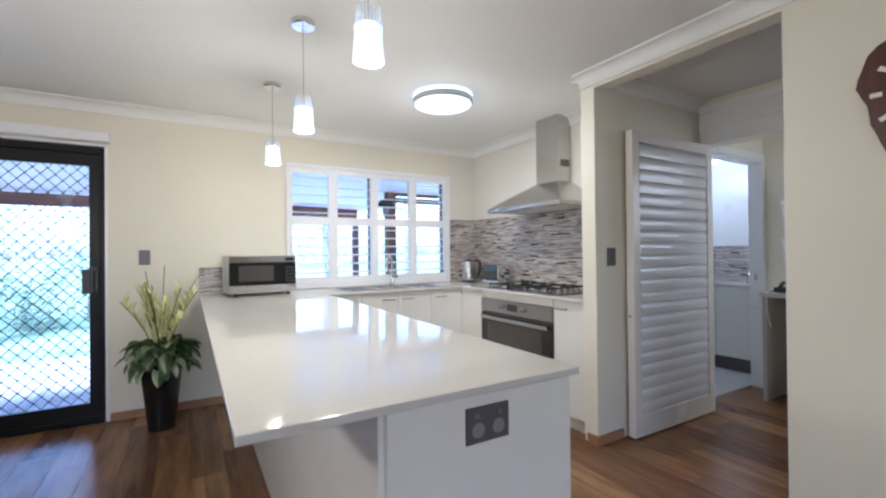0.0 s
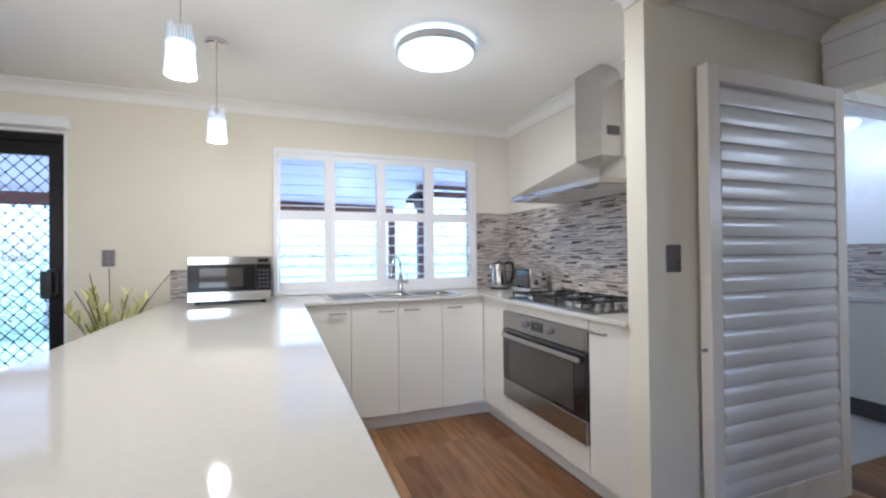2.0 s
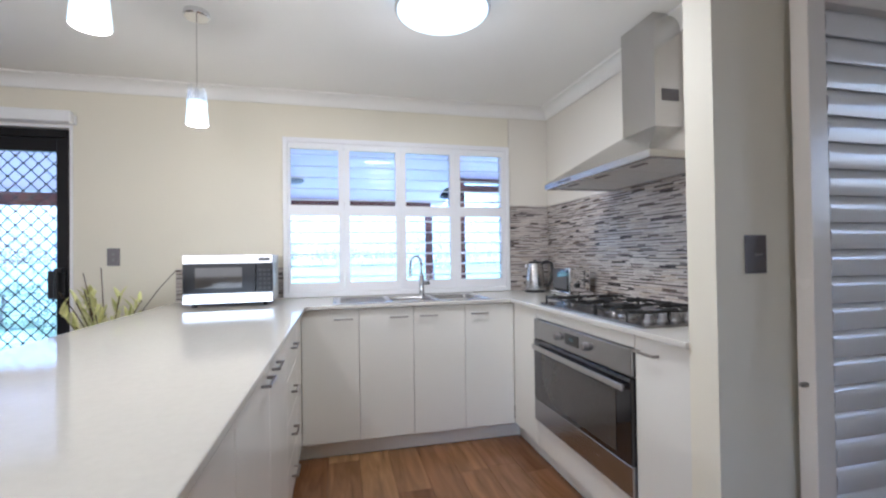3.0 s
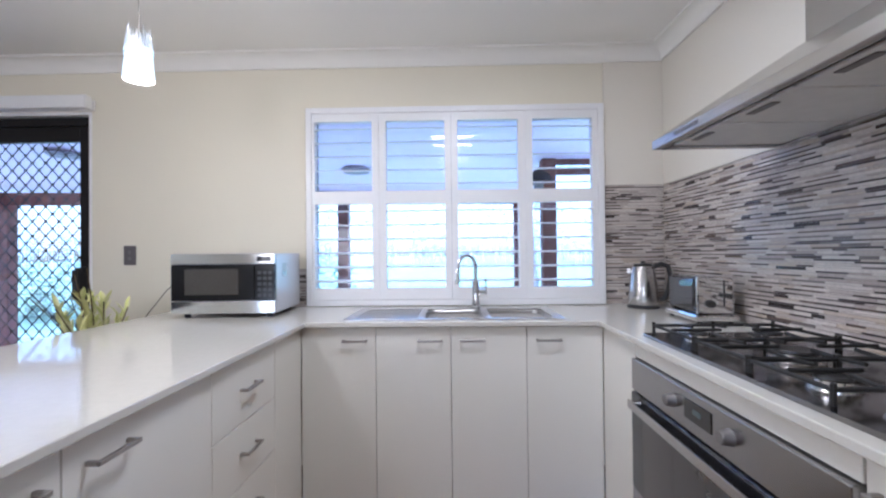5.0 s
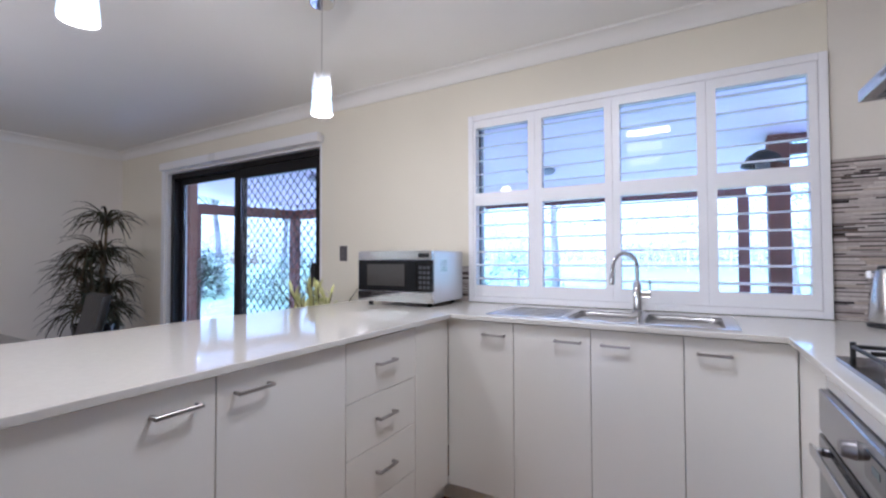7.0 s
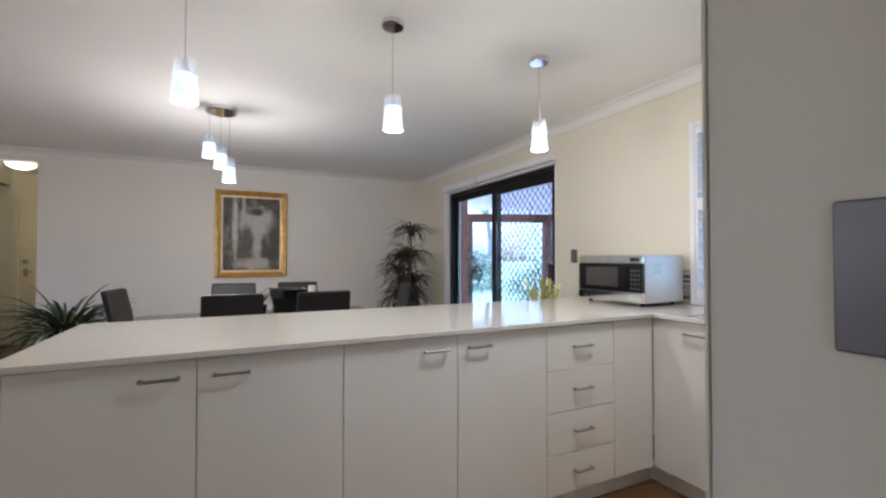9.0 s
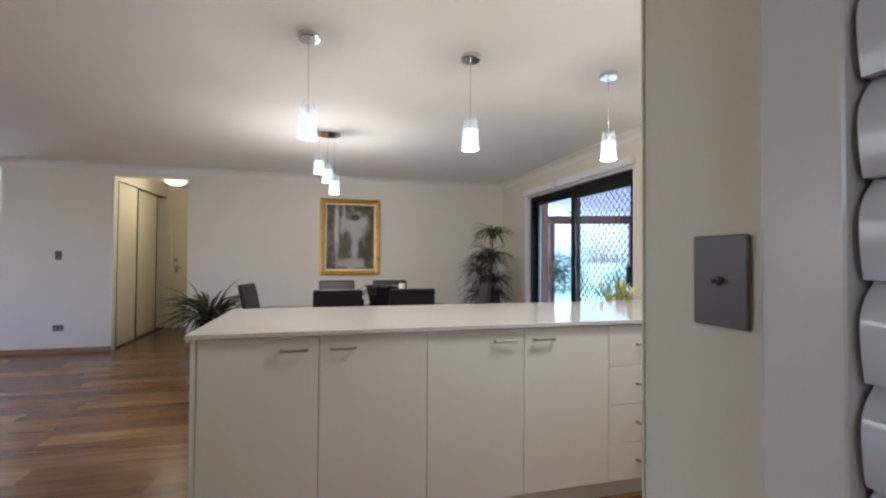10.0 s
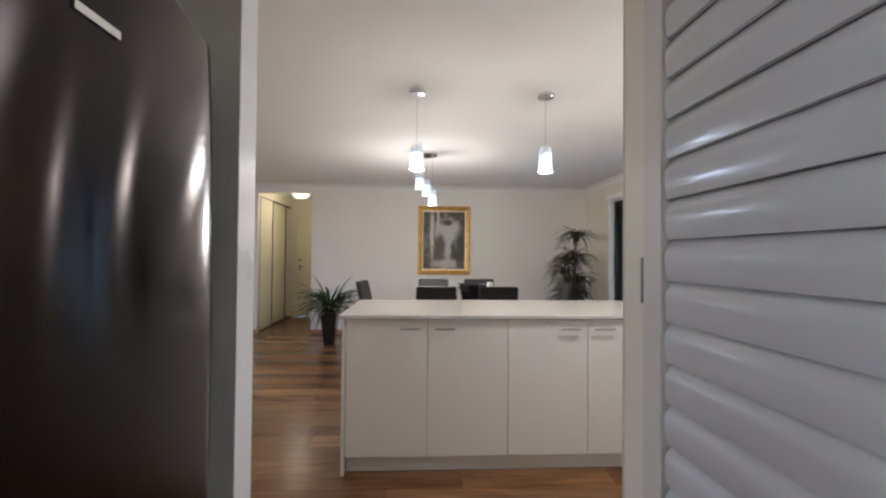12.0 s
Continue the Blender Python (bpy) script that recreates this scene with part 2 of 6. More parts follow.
# Faint emission stands in for lamplight passing through the clear glass.
M_GLASSCROWN.node_tree.nodes["Principled BSDF"].inputs["Emission Color"].default_value = (0.85, 0.95, 1.0, 1)
M_GLASSCROWN.node_tree.nodes["Principled BSDF"].inputs["Emission Strength"].default_value = 0.012
M_PENDANT = glowing("lit_pendant_glass", (0.74, 0.97, 1.0), 0.165)
M_OYSTER = glowing("lit_diffuser", (0.76, 0.97, 1.0), 0.165)
M_HALO = glowing("lit_rim", (0.70, 0.86, 1.0), 0.35)
M_HALL = glowing("lit_hall_glass", (1.0, 0.90, 0.66), 0.22)
M_SCREEN = glowing("clock_display", (0.55, 0.75, 0.65), 0.008, (0.02, 0.03, 0.03))
TILE_PALE = [(0.0, (0.60, 0.55, 0.51)), (0.25, (0.52, 0.46, 0.425)), (0.50, (0.68, 0.63, 0.585)), (0.75, (0.45, 0.39, 0.36)), (0.88, (0.57, 0.49, 0.41))]
TILE_DARK = [(0.0, (0.085, 0.070, 0.070)), (0.40, (0.15, 0.115, 0.10)), (0.62, (0.055, 0.048, 0.050)), (0.80, (0.21, 0.185, 0.18))]
M_TILE = [ramp_material("pale_mosaic_strip", TILE_PALE, "object", 0.2, 0.10, 0.1, 60), ramp_material("dark_mosaic_strip", TILE_DARK, "object", 0.16, 0.10, 0.1, 60)]
M_TILEJ = [ramp_material("pale_mosaic_strip_joined", TILE_PALE, "island", 0.2, 0.10, 0.1, 60), ramp_material("dark_mosaic_strip_joined", TILE_DARK, "island", 0.16, 0.10, 0.1, 60)]
M_GROUT = material("grey_grout", (0.36, 0.34, 0.33), 0.85, vary=0.08, scale=30)
WOOD_STOPS = [(0.0, (0.130, 0.056, 0.024)), (0.25, (0.195, 0.090, 0.036)), (0.5, (0.255, 0.126, 0.050)), (0.7, (0.155, 0.068, 0.028)), (0.9, (0.300, 0.160, 0.066))]
M_PLANK = ramp_material("timber_floor_board", WOOD_STOPS, "object", 0.25, 0.34, 0.08, 5.0, (4.0, 0.45, 1.0), constant=False, spec=0.36)
M_PLANKJ = ramp_material("timber_floor_board_joined", WOOD_STOPS, "island", 0.25, 0.34, 0.08, 5.0, (4.0, 0.45, 1.0), constant=False, spec=0.36)
for m in (M_PLANK, M_PLANKJ):
    lacquer = m.node_tree.nodes["Principled BSDF"]
    lacquer.inputs["Coat Weight"].default_value, lacquer.inputs["Coat Roughness"].default_value = 0.12, 0.24
M_JOINT = material("floor_joint", (0.05, 0.028, 0.018), 0.8)

M_BENCH.node_tree.nodes["Principled BSDF"].inputs["Specular IOR Level"].default_value = 0.34
fn = M_FRIDGE.node_tree
tg = fn.nodes.new("ShaderNodeTangent")
tg.direction_type, tg.axis = "RADIAL", "Z"
fn.links.new(tg.outputs["Tangent"], fn.nodes["Principled BSDF"].inputs["Tangent"])
fn.nodes["Principled BSDF"].inputs["Anisotropic"].default_value = 1.0
fn.nodes["Principled BSDF"].inputs["Anisotropic Rotation"].default_value = 0.25

# ---- mesh helpers ----


def mesh_of(name, bm, mat, smooth=False):
    me = bpy.data.meshes.new(name)
    bmesh.ops.recalc_face_normals(bm, faces=bm.faces)
    bm.to_mesh(me)
    bm.free()
    for m in (mat if isinstance(mat, (list, tuple)) else [mat]):
        me.materials.append(m)
    if smooth:
        for p in me.polygons:
            p.use_smooth = True
        me.set_sharp_from_angle(angle=radians(35))
    return me


def part(name, bm, mat, parent, label="", smooth=False):
    ob = new(name, mesh_of(name, bm, mat, smooth))
    ob.parent = parent
    if label:
        ob["label"] = label
    return ob


def thing(name, at, label, category, group="", kind="", rz=0):
    ob = new(name)
    ob.empty_display_size = 0.05
    ob.location = at
    ob.rotation_euler = (0, 0, radians(rz))
    return tagged(ob, label, category, group, kind)


def solid(name, bm, mat, label="", category="", kind="structure", smooth=False):
    return tagged(new(name, mesh_of(name, bm, mat, smooth)), label, category, "", kind)


def box(bm, x0, y0, z0, x1, y1, z1, bevel=0.0, seg=1):
    r = bmesh.ops.create_cube(bm, size=1.0)
    vs = r["verts"]
    for v in vs:
        v.co = Vector((x0 + (v.co.x + 0.5) * (x1 - x0), y0 + (v.co.y + 0.5) * (y1 - y0), z0 + (v.co.z + 0.5) * (z1 - z0)))
    if bevel:
        es = list({e for v in vs for e in v.link_edges})
        bmesh.ops.bevel(bm, geom=es, offset=bevel, segments=seg, affect="EDGES", profile=0.5)
    return bm


def boxes(*rows, bevel=0.0, seg=1):
    bm = bmesh.new()
    for r in rows:
        box(bm, *r, bevel=bevel, seg=seg)
    return bm


def lathe(profile, seg=24, bm=None, at=(0, 0, 0)):
    """profile: rows of radius, height. A radius of 0 closes the end."""
    bm = bm or bmesh.new()
    rings = []
    for r, z in profile:
        if r <= 1e-6:
            rings.append([bm.verts.new((at[0], at[1], at[2] + z))])
        else:
            rings.append([bm.verts.new((at[0] + r * math.cos(2 * math.pi * k / seg), at[1] + r * math.sin(2 * math.pi * k / seg), at[2] + z)) for k in range(seg)])
    for a, b in zip(rings, rings[1:]):
        for k in range(seg):
            k2 = (k + 1) % seg
            if len(a) == 1 and len(b) == 1:
                continue
            if len(a) == 1:
                bm.faces.new((a[0], b[k], b[k2]))
            elif len(b) == 1:
                bm.faces.new((a[k], a[k2], b[0]))
            else:
                bm.faces.new((a[k], a[k2], b[k2], b[k]))
    return bm


def tube(points, radius, seg=8, bm=None, radii=None):
    bm = bm or bmesh.new()
    pts = [Vector(p) for p in points]
    prev = None
    rings = []
    for i, p in enumerate(pts):
        d = (pts[min(i + 1, len(pts) - 1)] - pts[max(i - 1, 0)]).normalized()
        ref = prev if prev is not None else (Vector((0, 0, 1)) if abs(d.z) < 0.9 else Vector((1, 0, 0)))
        u = (ref - d * ref.dot(d)).normalized()
        prev = u
        v = d.cross(u)
        r = radii[i] if radii else radius
        rings.append([bm.verts.new(p + (u * math.cos(2 * math.pi * k / seg) + v * math.sin(2 * math.pi * k / seg)) * r) for k in range(seg)])
    for a, b in zip(rings, rings[1:]):
        for k in range(seg):
            bm.faces.new((a[k], a[(k + 1) % seg], b[(k + 1) % seg], b[k]))
    bm.faces.new(rings[0][::-1])
    bm.faces.new(rings[-1])
    return bm


def prism(outline, z0, z1, bm=None):
    """An outline in x and y drawn up from z0 to z1."""
    bm = bm or bmesh.new()
    lo = [bm.verts.new((x, y, z0)) for x, y in outline]
    hi = [bm.verts.new((x, y, z1)) for x, y in outline]
    n = len(outline)
    for k in range(n):
        bm.faces.new((lo[k], lo[(k + 1) % n], hi[(k + 1) % n], hi[k]))
    bm.faces.new(lo[::-1])
    bm.faces.new(hi)
    return bm


def rounded(x0, y0, x1, y1, r, seg=5):
    out = []
    for cx, cy, a0 in ((x1 - r, y1 - r, 0), (x0 + r, y1 - r, 90), (x0 + r, y0 + r, 180), (x1 - r, y0 + r, 270)):
        for k in range(seg + 1):
            a = radians(a0 + 90 * k / seg)
            out.append((cx + r * math.cos(a), cy + r * math.sin(a)))
    return out


# ---- the shell ----
CEIL = 2.485
XW, XE, YN, YS = -3.36, 3.35, 4.567, -4.6
XR = 2.754          # room face of the partition with the walk-through
DX0, DX1, DZ = -2.39, -0.147, 2.145
WX0, WX1, WZ0, WZ1 = 1.205, 2.985, 0.960, 2.150

solid("wall_north", boxes((-7.0, YN, -0.15, DX0 - 0.02, YN + 0.22, CEIL), (DX0 - 0.02, YN, DZ + 0.02, DX1 + 0.02, YN + 0.22, CEIL),
                          (DX1 + 0.02, YN, -0.15, WX0, YN + 0.22, CEIL), (WX0, YN, -0.15, WX1, YN + 0.22, WZ0),
                          (WX0, YN, WZ1, WX1, YN + 0.22, CEIL), (WX1, YN, -0.15, 6.6, YN + 0.22, CEIL)),
      M_WALL, "cream painted plaster wall with door and window openings", "wall")
solid("wall_west", boxes((XW - 0.11, -0.13, -0.02, XW, YN, CEIL), (XW - 0.11, -1.02, 2.345, XW, -0.13, CEIL),
                         (XW - 0.11, -2.26, -0.02, XW, -1.02, CEIL), (XW - 0.11, YS, 2.385, XW, -2.26, CEIL)),
      M_WALLPALE, "pale painted plaster wall with a hallway opening", "wall")
solid("wall_hall", boxes((-5.3, -1.12, 2.30, XW - 0.11, -1.02, CEIL), (-5.3, -0.13, -0.02, XW - 0.11, -0.03, CEIL),
                         (-5.42, -1.75, -0.02, -5.3, -0.93, CEIL), (-5.42, -0.22, -0.02, -5.3, -0.03, CEIL), (-5.42, -0.93, 2.08, -5.3, -0.22, CEIL),
                         (-5.3, -1.75, -0.02, XW - 0.11, -1.65, CEIL)),
      M_WALL, "pale painted hallway walls", "wall")
solid("wall_far_room", boxes((-5.5, YS, -0.02, -5.42, -1.65, CEIL)), M_WALL, "pale wall of the bright far room", "wall")
# Unseen wall; its opening is added to let the living fill lamp in.
solid("wall_south", boxes((-5.5, YS - 0.1, -0.02, -1.75, YS, CEIL), (0.95, YS - 0.1, -0.02, 6.6, YS, CEIL), (-1.75, YS - 0.1, -0.02, 0.95, YS, 0.78), (-1.75, YS - 0.1, 2.12, 0.95, YS, CEIL)), M_WALL, "plain painted wall", "wall")
solid("wall_partition", boxes((XR, YS, -0.02, XR + 0.11, 1.226, CEIL), (XR, 1.226, 2.380, XR + 0.11, 2.29, CEIL)),
      M_WALL, "cream partition wall with an open walk-through", "wall")
solid("wall_pier", boxes((XR, 2.29, -0.02, 4.0, 2.40, CEIL), bevel=0.002), M_WALL, "cream pier wall beside the kitchen", "wall")
solid("wall_kitchen_east", boxes((XE, 2.40, -0.02, XE + 0.11, YN, CEIL)), M_WALL, "kitchen wall behind the cooktop", "wall")
# South opening, x 4.2 to 5.0, is added for the passage fill lamp.
solid("wall_passage", boxes((4.0, 2.29, -0.02, 4.15, 2.40, CEIL), (4.15, 2.29, 2.11, 5.06, 2.40, CEIL), (5.06, 0.3, -0.02, 5.17, 0.6, CEIL), (5.06, 1.3, -0.02, 5.17, 2.40, CEIL), (5.06, 0.6, -0.02, 5.17, 1.3, 1.45), (5.06, 0.6, 2.15, 5.17, 1.3, CEIL),
                            (XR + 0.11, 0.3, -0.02, 4.2, 0.4, CEIL), (5.0, 0.3, -0.02, 5.06, 0.4, CEIL), (4.2, 0.3, -0.02, 5.0, 0.4, 0.9), (4.2, 0.3, 2.1, 5.0, 0.4, CEIL), (4.0, 0.4, -0.02, 4.1, 1.20, CEIL), (4.0, 1.20, 2.12, 4.1, 2.29, CEIL)),
      M_WALL, "pale passage walls beyond the walk-through", "wall")
solid("wall_laundry", boxes((4.05, 2.401, -0.02, 4.15, YN, CEIL), (6.0, 2.40, -0.02, 6.1, YN, CEIL), (5.17, 2.29, -0.02, 6.1, 2.40, CEIL)),
      M_TRIM, "white laundry walls", "wall")
solid("ceiling", boxes((-7.0, YS - 0.1, CEIL, 6.6, YN + 0.22, CEIL + 0.1)), M_CEIL, "white painted plaster ceiling", "ceiling")
solid("floor", boxes((-7.0, YS - 0.1, -0.15, 6.6, YN + 0.0, -0.011)), M_JOINT, "dark underlay below the timber floor", "floor")
solid("gloss_panel_north", boxes((WX1 + 0.006, YN - 0.012, 1.665, XE - 0.002, YN - 0.001, CEIL - 0.002)), M_GLOSSPANEL, "cream wall panel above the mosaic", "wall panel")
solid("gloss_panel_east", boxes((XE - 0.012, 2.402, 1.665, XE - 0.001, YN - 0.013, CEIL - 0.002)), M_GLOSSPANEL, "glossy cream wall panel above the mosaic", "wall panel")


def cornice(name, p0, p1, out):
    """A plaster cove along a wall's top, from p0 to p1; out points into the room."""
    bm = bmesh.new()
    prof = [(0.0, -0.085), (0.012, -0.085), (0.012, -0.072)]
    for k in range(7):
        a = radians(90 * k / 6)
        prof.append((0.072 - 0.060 * math.cos(a), -0.072 + 0.060 * math.sin(a)))
    prof += [(0.085, -0.012), (0.085, 0.0), (0.0, 0.0)]
    rings = []
    for p in (p0, p1):
        rings.append([bm.verts.new((p[0] + out[0] * d, p[1] + out[1] * d, CEIL - 0.001 + z)) for d, z in prof])
    n = len(prof)
    for k in range(n):
        bm.faces.new((rings[0][k], rings[0][(k + 1) % n], rings[1][(k + 1) % n], rings[1][k]))
    bm.faces.new(rings[0][::-1])
    bm.faces.new(rings[1])
    return solid(name, bm, M_CEIL, "white plaster cove cornice", "cornice", smooth=True)


cornice("cornice_north", (XW, YN - 0.001), (WX1 + 0.004, YN - 0.001), (0, -1))
cornice("cornice_north_nib", (WX1 + 0.004, YN - 0.013), (XE, YN - 0.013), (0, -1))
cornice("cornice_east", (XE - 0.013, 2.40), (XE - 0.013, YN), (-1, 0))
cornice("cornice_pier", (XR, 2.401), (XE, 2.401), (0, 1))
cornice("cornice_partition", (XR - 0.001, YS), (XR - 0.001, 2.40), (-1, 0))
cornice("cornice_passage", (XR + 0.11, 2.289), (4.0, 2.289), (0, -1))
cornice("cornice_west", (XW + 0.001, YS), (XW + 0.001, YN), (1, 0))

SK = 0.065
solid("baseboard_north", boxes((DX1 + 0.03, YN - 0.014, 0, 0.80, YN - 0.001, SK), (XW, YN - 0.014, 0, DX0 - 0.08, YN - 0.001, SK), bevel=0.003), M_SKIRT, "stained timber skirting", "skirting")
solid("baseboard_west", boxes((XW + 0.001, -0.13, 0, XW + 0.014, YN - 0.015, SK), (XW + 0.001, -2.26, 0, XW + 0.014, -1.02, SK), (-5.419, YS, 0, -5.405, -1.76, SK), bevel=0.003), M_SKIRT, "stained timber skirting", "skirting")
solid("baseboard_pier", boxes((XR - 0.013, 2.29, 0, XR - 0.001, 2.372, SK), (XR - 0.013, 2.276, 0, 3.0, 2.289, SK), bevel=0.003), M_SKIRT, "stained timber skirting around the pier", "skirting")
solid("baseboard_partition", boxes((XR - 0.013, YS, 0, XR - 0.001, 1.226, SK), (XR - 0.013, 1.227, 0, XR + 0.11, 1.24, SK), bevel=0.003), M_SKIRT, "stained timber skirting", "skirting")
solid("baseboard_passage", boxes((5.046, 0.4, 0, 5.059, 2.28, SK), bevel=0.003), M_SKIRT, "stained timber skirting", "skirting")
solid("trim_pier", boxes((XR - 0.004, 2.288, 0.066, XR - 0.001, 2.402, 2.395)), M_WALL, "cream painted corner of the pier", "trim")
solid("trim_walk_through", boxes((XR, 1.2265, 0.07, XR + 0.11, 1.2295, 2.379)), M_TRIM, "white painted corner trim", "trim")
solid("laundry_floor", boxes((4.15, 2.402, -0.011, 6.0, YN, 0.004)), M_LAUNDRYFLOOR, "pale tiled laundry floor", "floor")

# ---- window with plantation shutters ----
win = thing("window_1", (0, YN, 0), "white plantation shutters with open blades over a glazed window", "window", kind="structure")
Y0, Y1 = -0.030, 0.018      # shutter depth about the wall face
part("window_frame", boxes((WX0, -0.034, WZ0, WX0 + 0.035, 0.03, WZ1), (WX1 - 0.035, -0.034, WZ0, WX1, 0.03, WZ1),
                           (WX0 + 0.035, -0.034, WZ0, WX1 - 0.035, 0.03, WZ0 + 0.035), (WX0 + 0.035, -0.034, WZ1 - 0.035, WX1 - 0.035, 0.03, WZ1), bevel=0.003), M_SHUT, win)
PANEX = [(1.258, 1.604), (1.688, 2.040), (2.118, 2.478), (2.562, 2.915)]
edges = [WX0 + 0.037, (PANEX[0][1] + PANEX[1][0]) / 2, (PANEX[1][1] + PANEX[2][0]) / 2, (PANEX[2][1] + PANEX[3][0]) / 2, WX1 - 0.037]
ZB0, ZB1, ZT0, ZT1 = 1.065, 1.570, 1.647, 2.065
for k, (a, b) in enumerate(PANEX):
    l0, r0 = edges[k] + 0.0007, edges[k + 1] - 0.0007
    panel = part("shutter_panel", boxes((l0, Y0, WZ0 + 0.037, a, Y1, WZ1 - 0.037), (b, Y0, WZ0 + 0.037, r0, Y1, WZ1 - 0.037),
                                        (a, Y0, WZ0 + 0.037, b, Y1, ZB0), (a, Y0, ZB1, b, Y1, ZT0), (a, Y0, ZT1, b, Y1, WZ1 - 0.037)), M_SHUT, win)
    for z0, z1, n, tilt in ((ZB0, ZB1, 6, 4), (ZT0, ZT1, 5, 10)):
        for i in range(n):
            zc = z0 + (z1 - z0) * (i + 0.5) / n
            bm = bmesh.new()
            ring0, ring1 = [], []
            for s in range(10):
                an = 2 * math.pi * s / 10
                dy, dz = 0.042 * math.cos(an), 0.0055 * math.sin(an)
                ca, sa = math.cos(radians(tilt)), math.sin(radians(tilt))
                yy, zz = dy * ca - dz * sa, dy * sa + dz * ca
                ring0.append(bm.verts.new((a + 0.002, -0.006 + yy, zc + zz)))
                ring1.append(bm.verts.new((b - 0.002, -0.006 + yy, zc + zz)))
            for s in range(10):
                bm.faces.new((ring0[s], ring0[(s + 1) % 10], ring1[(s + 1) % 10], ring1[s]))
            bm.faces.new(ring0[::-1])
            bm.faces.new(ring1)
            part("slat", bm, M_SHUT, panel, smooth=True)
part("sash", boxes((WX0 + 0.002, 0.13, WZ0 + 0.002, WX0 + 0.016, 0.17, WZ1), (WX1 - 0.02, 0.13, WZ0, WX1 - 0.002, 0.17, WZ1), (2.070, 0.13, WZ0 + 0.04, 2.100, 0.17, WZ1 - 0.04),
                   (WX0 + 0.016, 0.13, WZ0 + 0.002, WX1 - 0.02, 0.17, WZ0 + 0.04), (WX0 + 0.016, 0.13, WZ1 - 0.04, WX1 - 0.02, 0.17, WZ1 - 0.002)), M_SASH, win, "grey aluminium sash")
for a, b in ((WX0 + 0.017, 2.069), (2.101, WX1 - 0.021)):
    g = part("pane", boxes((a, 0.147, WZ0 + 0.041, b, 0.152, WZ1 - 0.041)), M_GLASS, win)
    g.visible_shadow = False
part("window_sill", boxes((WX0 - 0.03, 0.221, WZ0 - 0.06, WX1 + 0.03, 0.30, WZ0 - 0.005), bevel=0.004), M_BRICK, win, "outer brick sill")

# ---- sliding door with security screen ----
door = thing("door_1", (0, YN, 0), "black aluminium sliding glass door with a diamond grille screen", "door", kind="structure")
part("architrave", boxes((DX0 - 0.085, -0.016, 0.0, DX0 - 0.021, -0.001, DZ + 0.085), (DX0 - 0.021, -0.016, DZ + 0.021, DX1 + 0.045, -0.001, DZ + 0.085),
                         bevel=0.003), M_TRIM, door, "white painted architrave")
part("pelmet", boxes((DX0 - 0.02, -0.075, DZ + 0.022, DX1 + 0.04, -0.017, DZ + 0.10), bevel=0.006), M_TRIM, door, "white blind pelmet")
part("reveal", boxes((DX0 - 0.019, 0.0, 0.0, DX0, 0.215, DZ), (DX1, 0.0, 0.0, DX1 + 0.019, 0.215, DZ), (DX0 - 0.019, 0.0, DZ, DX1 + 0.019, 0.215, DZ + 0.019)), M_TRIM, door, "white reveal")
part("door_frame", boxes((DX0 + 0.001, 0.04, 0.0, DX0 + 0.055, 0.16, DZ - 0.001), (DX1 - 0.035, 0.04, 0.0, DX1 - 0.001, 0.16, DZ - 0.001),
                         (DX0 + 0.055, 0.04, DZ - 0.055, DX1 - 0.035, 0.16, DZ - 0.001), (DX0 + 0.055, 0.04, 0.0, DX1 - 0.035, 0.16, 0.045), bevel=0.003), M_ALU, door)
XM = -1.285
leaf = part("fixed_leaf", boxes((DX0 + 0.056, 0.11, 0.046, DX0 + 0.10, 0.145, DZ - 0.056), (XM - 0.03, 0.11, 0.046, XM + 0.03, 0.145, DZ - 0.056),
                                (DX0 + 0.10, 0.11, 0.046, XM - 0.03, 0.145, 0.14), (DX0 + 0.10, 0.11, DZ - 0.11, XM - 0.03, 0.145, DZ - 0.056), bevel=0.002), M_ALU, door)
g = part("pane", boxes((DX0 + 0.101, 0.125, 0.141, XM - 0.031, 0.130, DZ - 0.111)), M_GLASS, leaf)
g.visible_shadow = False
leaf2 = part("sliding_leaf", boxes((XM - 0.045, 0.055, 0.046, XM + 0.045, 0.095, DZ - 0.056), (DX1 - 0.105, 0.055, 0.046, DX1 - 0.036, 0.095, DZ - 0.056),
                                   (XM + 0.045, 0.055, 0.046, DX1 - 0.105, 0.095, 0.15), (XM + 0.045, 0.055, DZ - 0.15, DX1 - 0.105, 0.095, DZ - 0.056), bevel=0.002), M_ALU, door)
g = part("pane", boxes((XM + 0.046, 0.066, 0.151, DX1 - 0.106, 0.070, DZ - 0.151)), M_GLASS, leaf2)
g.visible_shadow = False


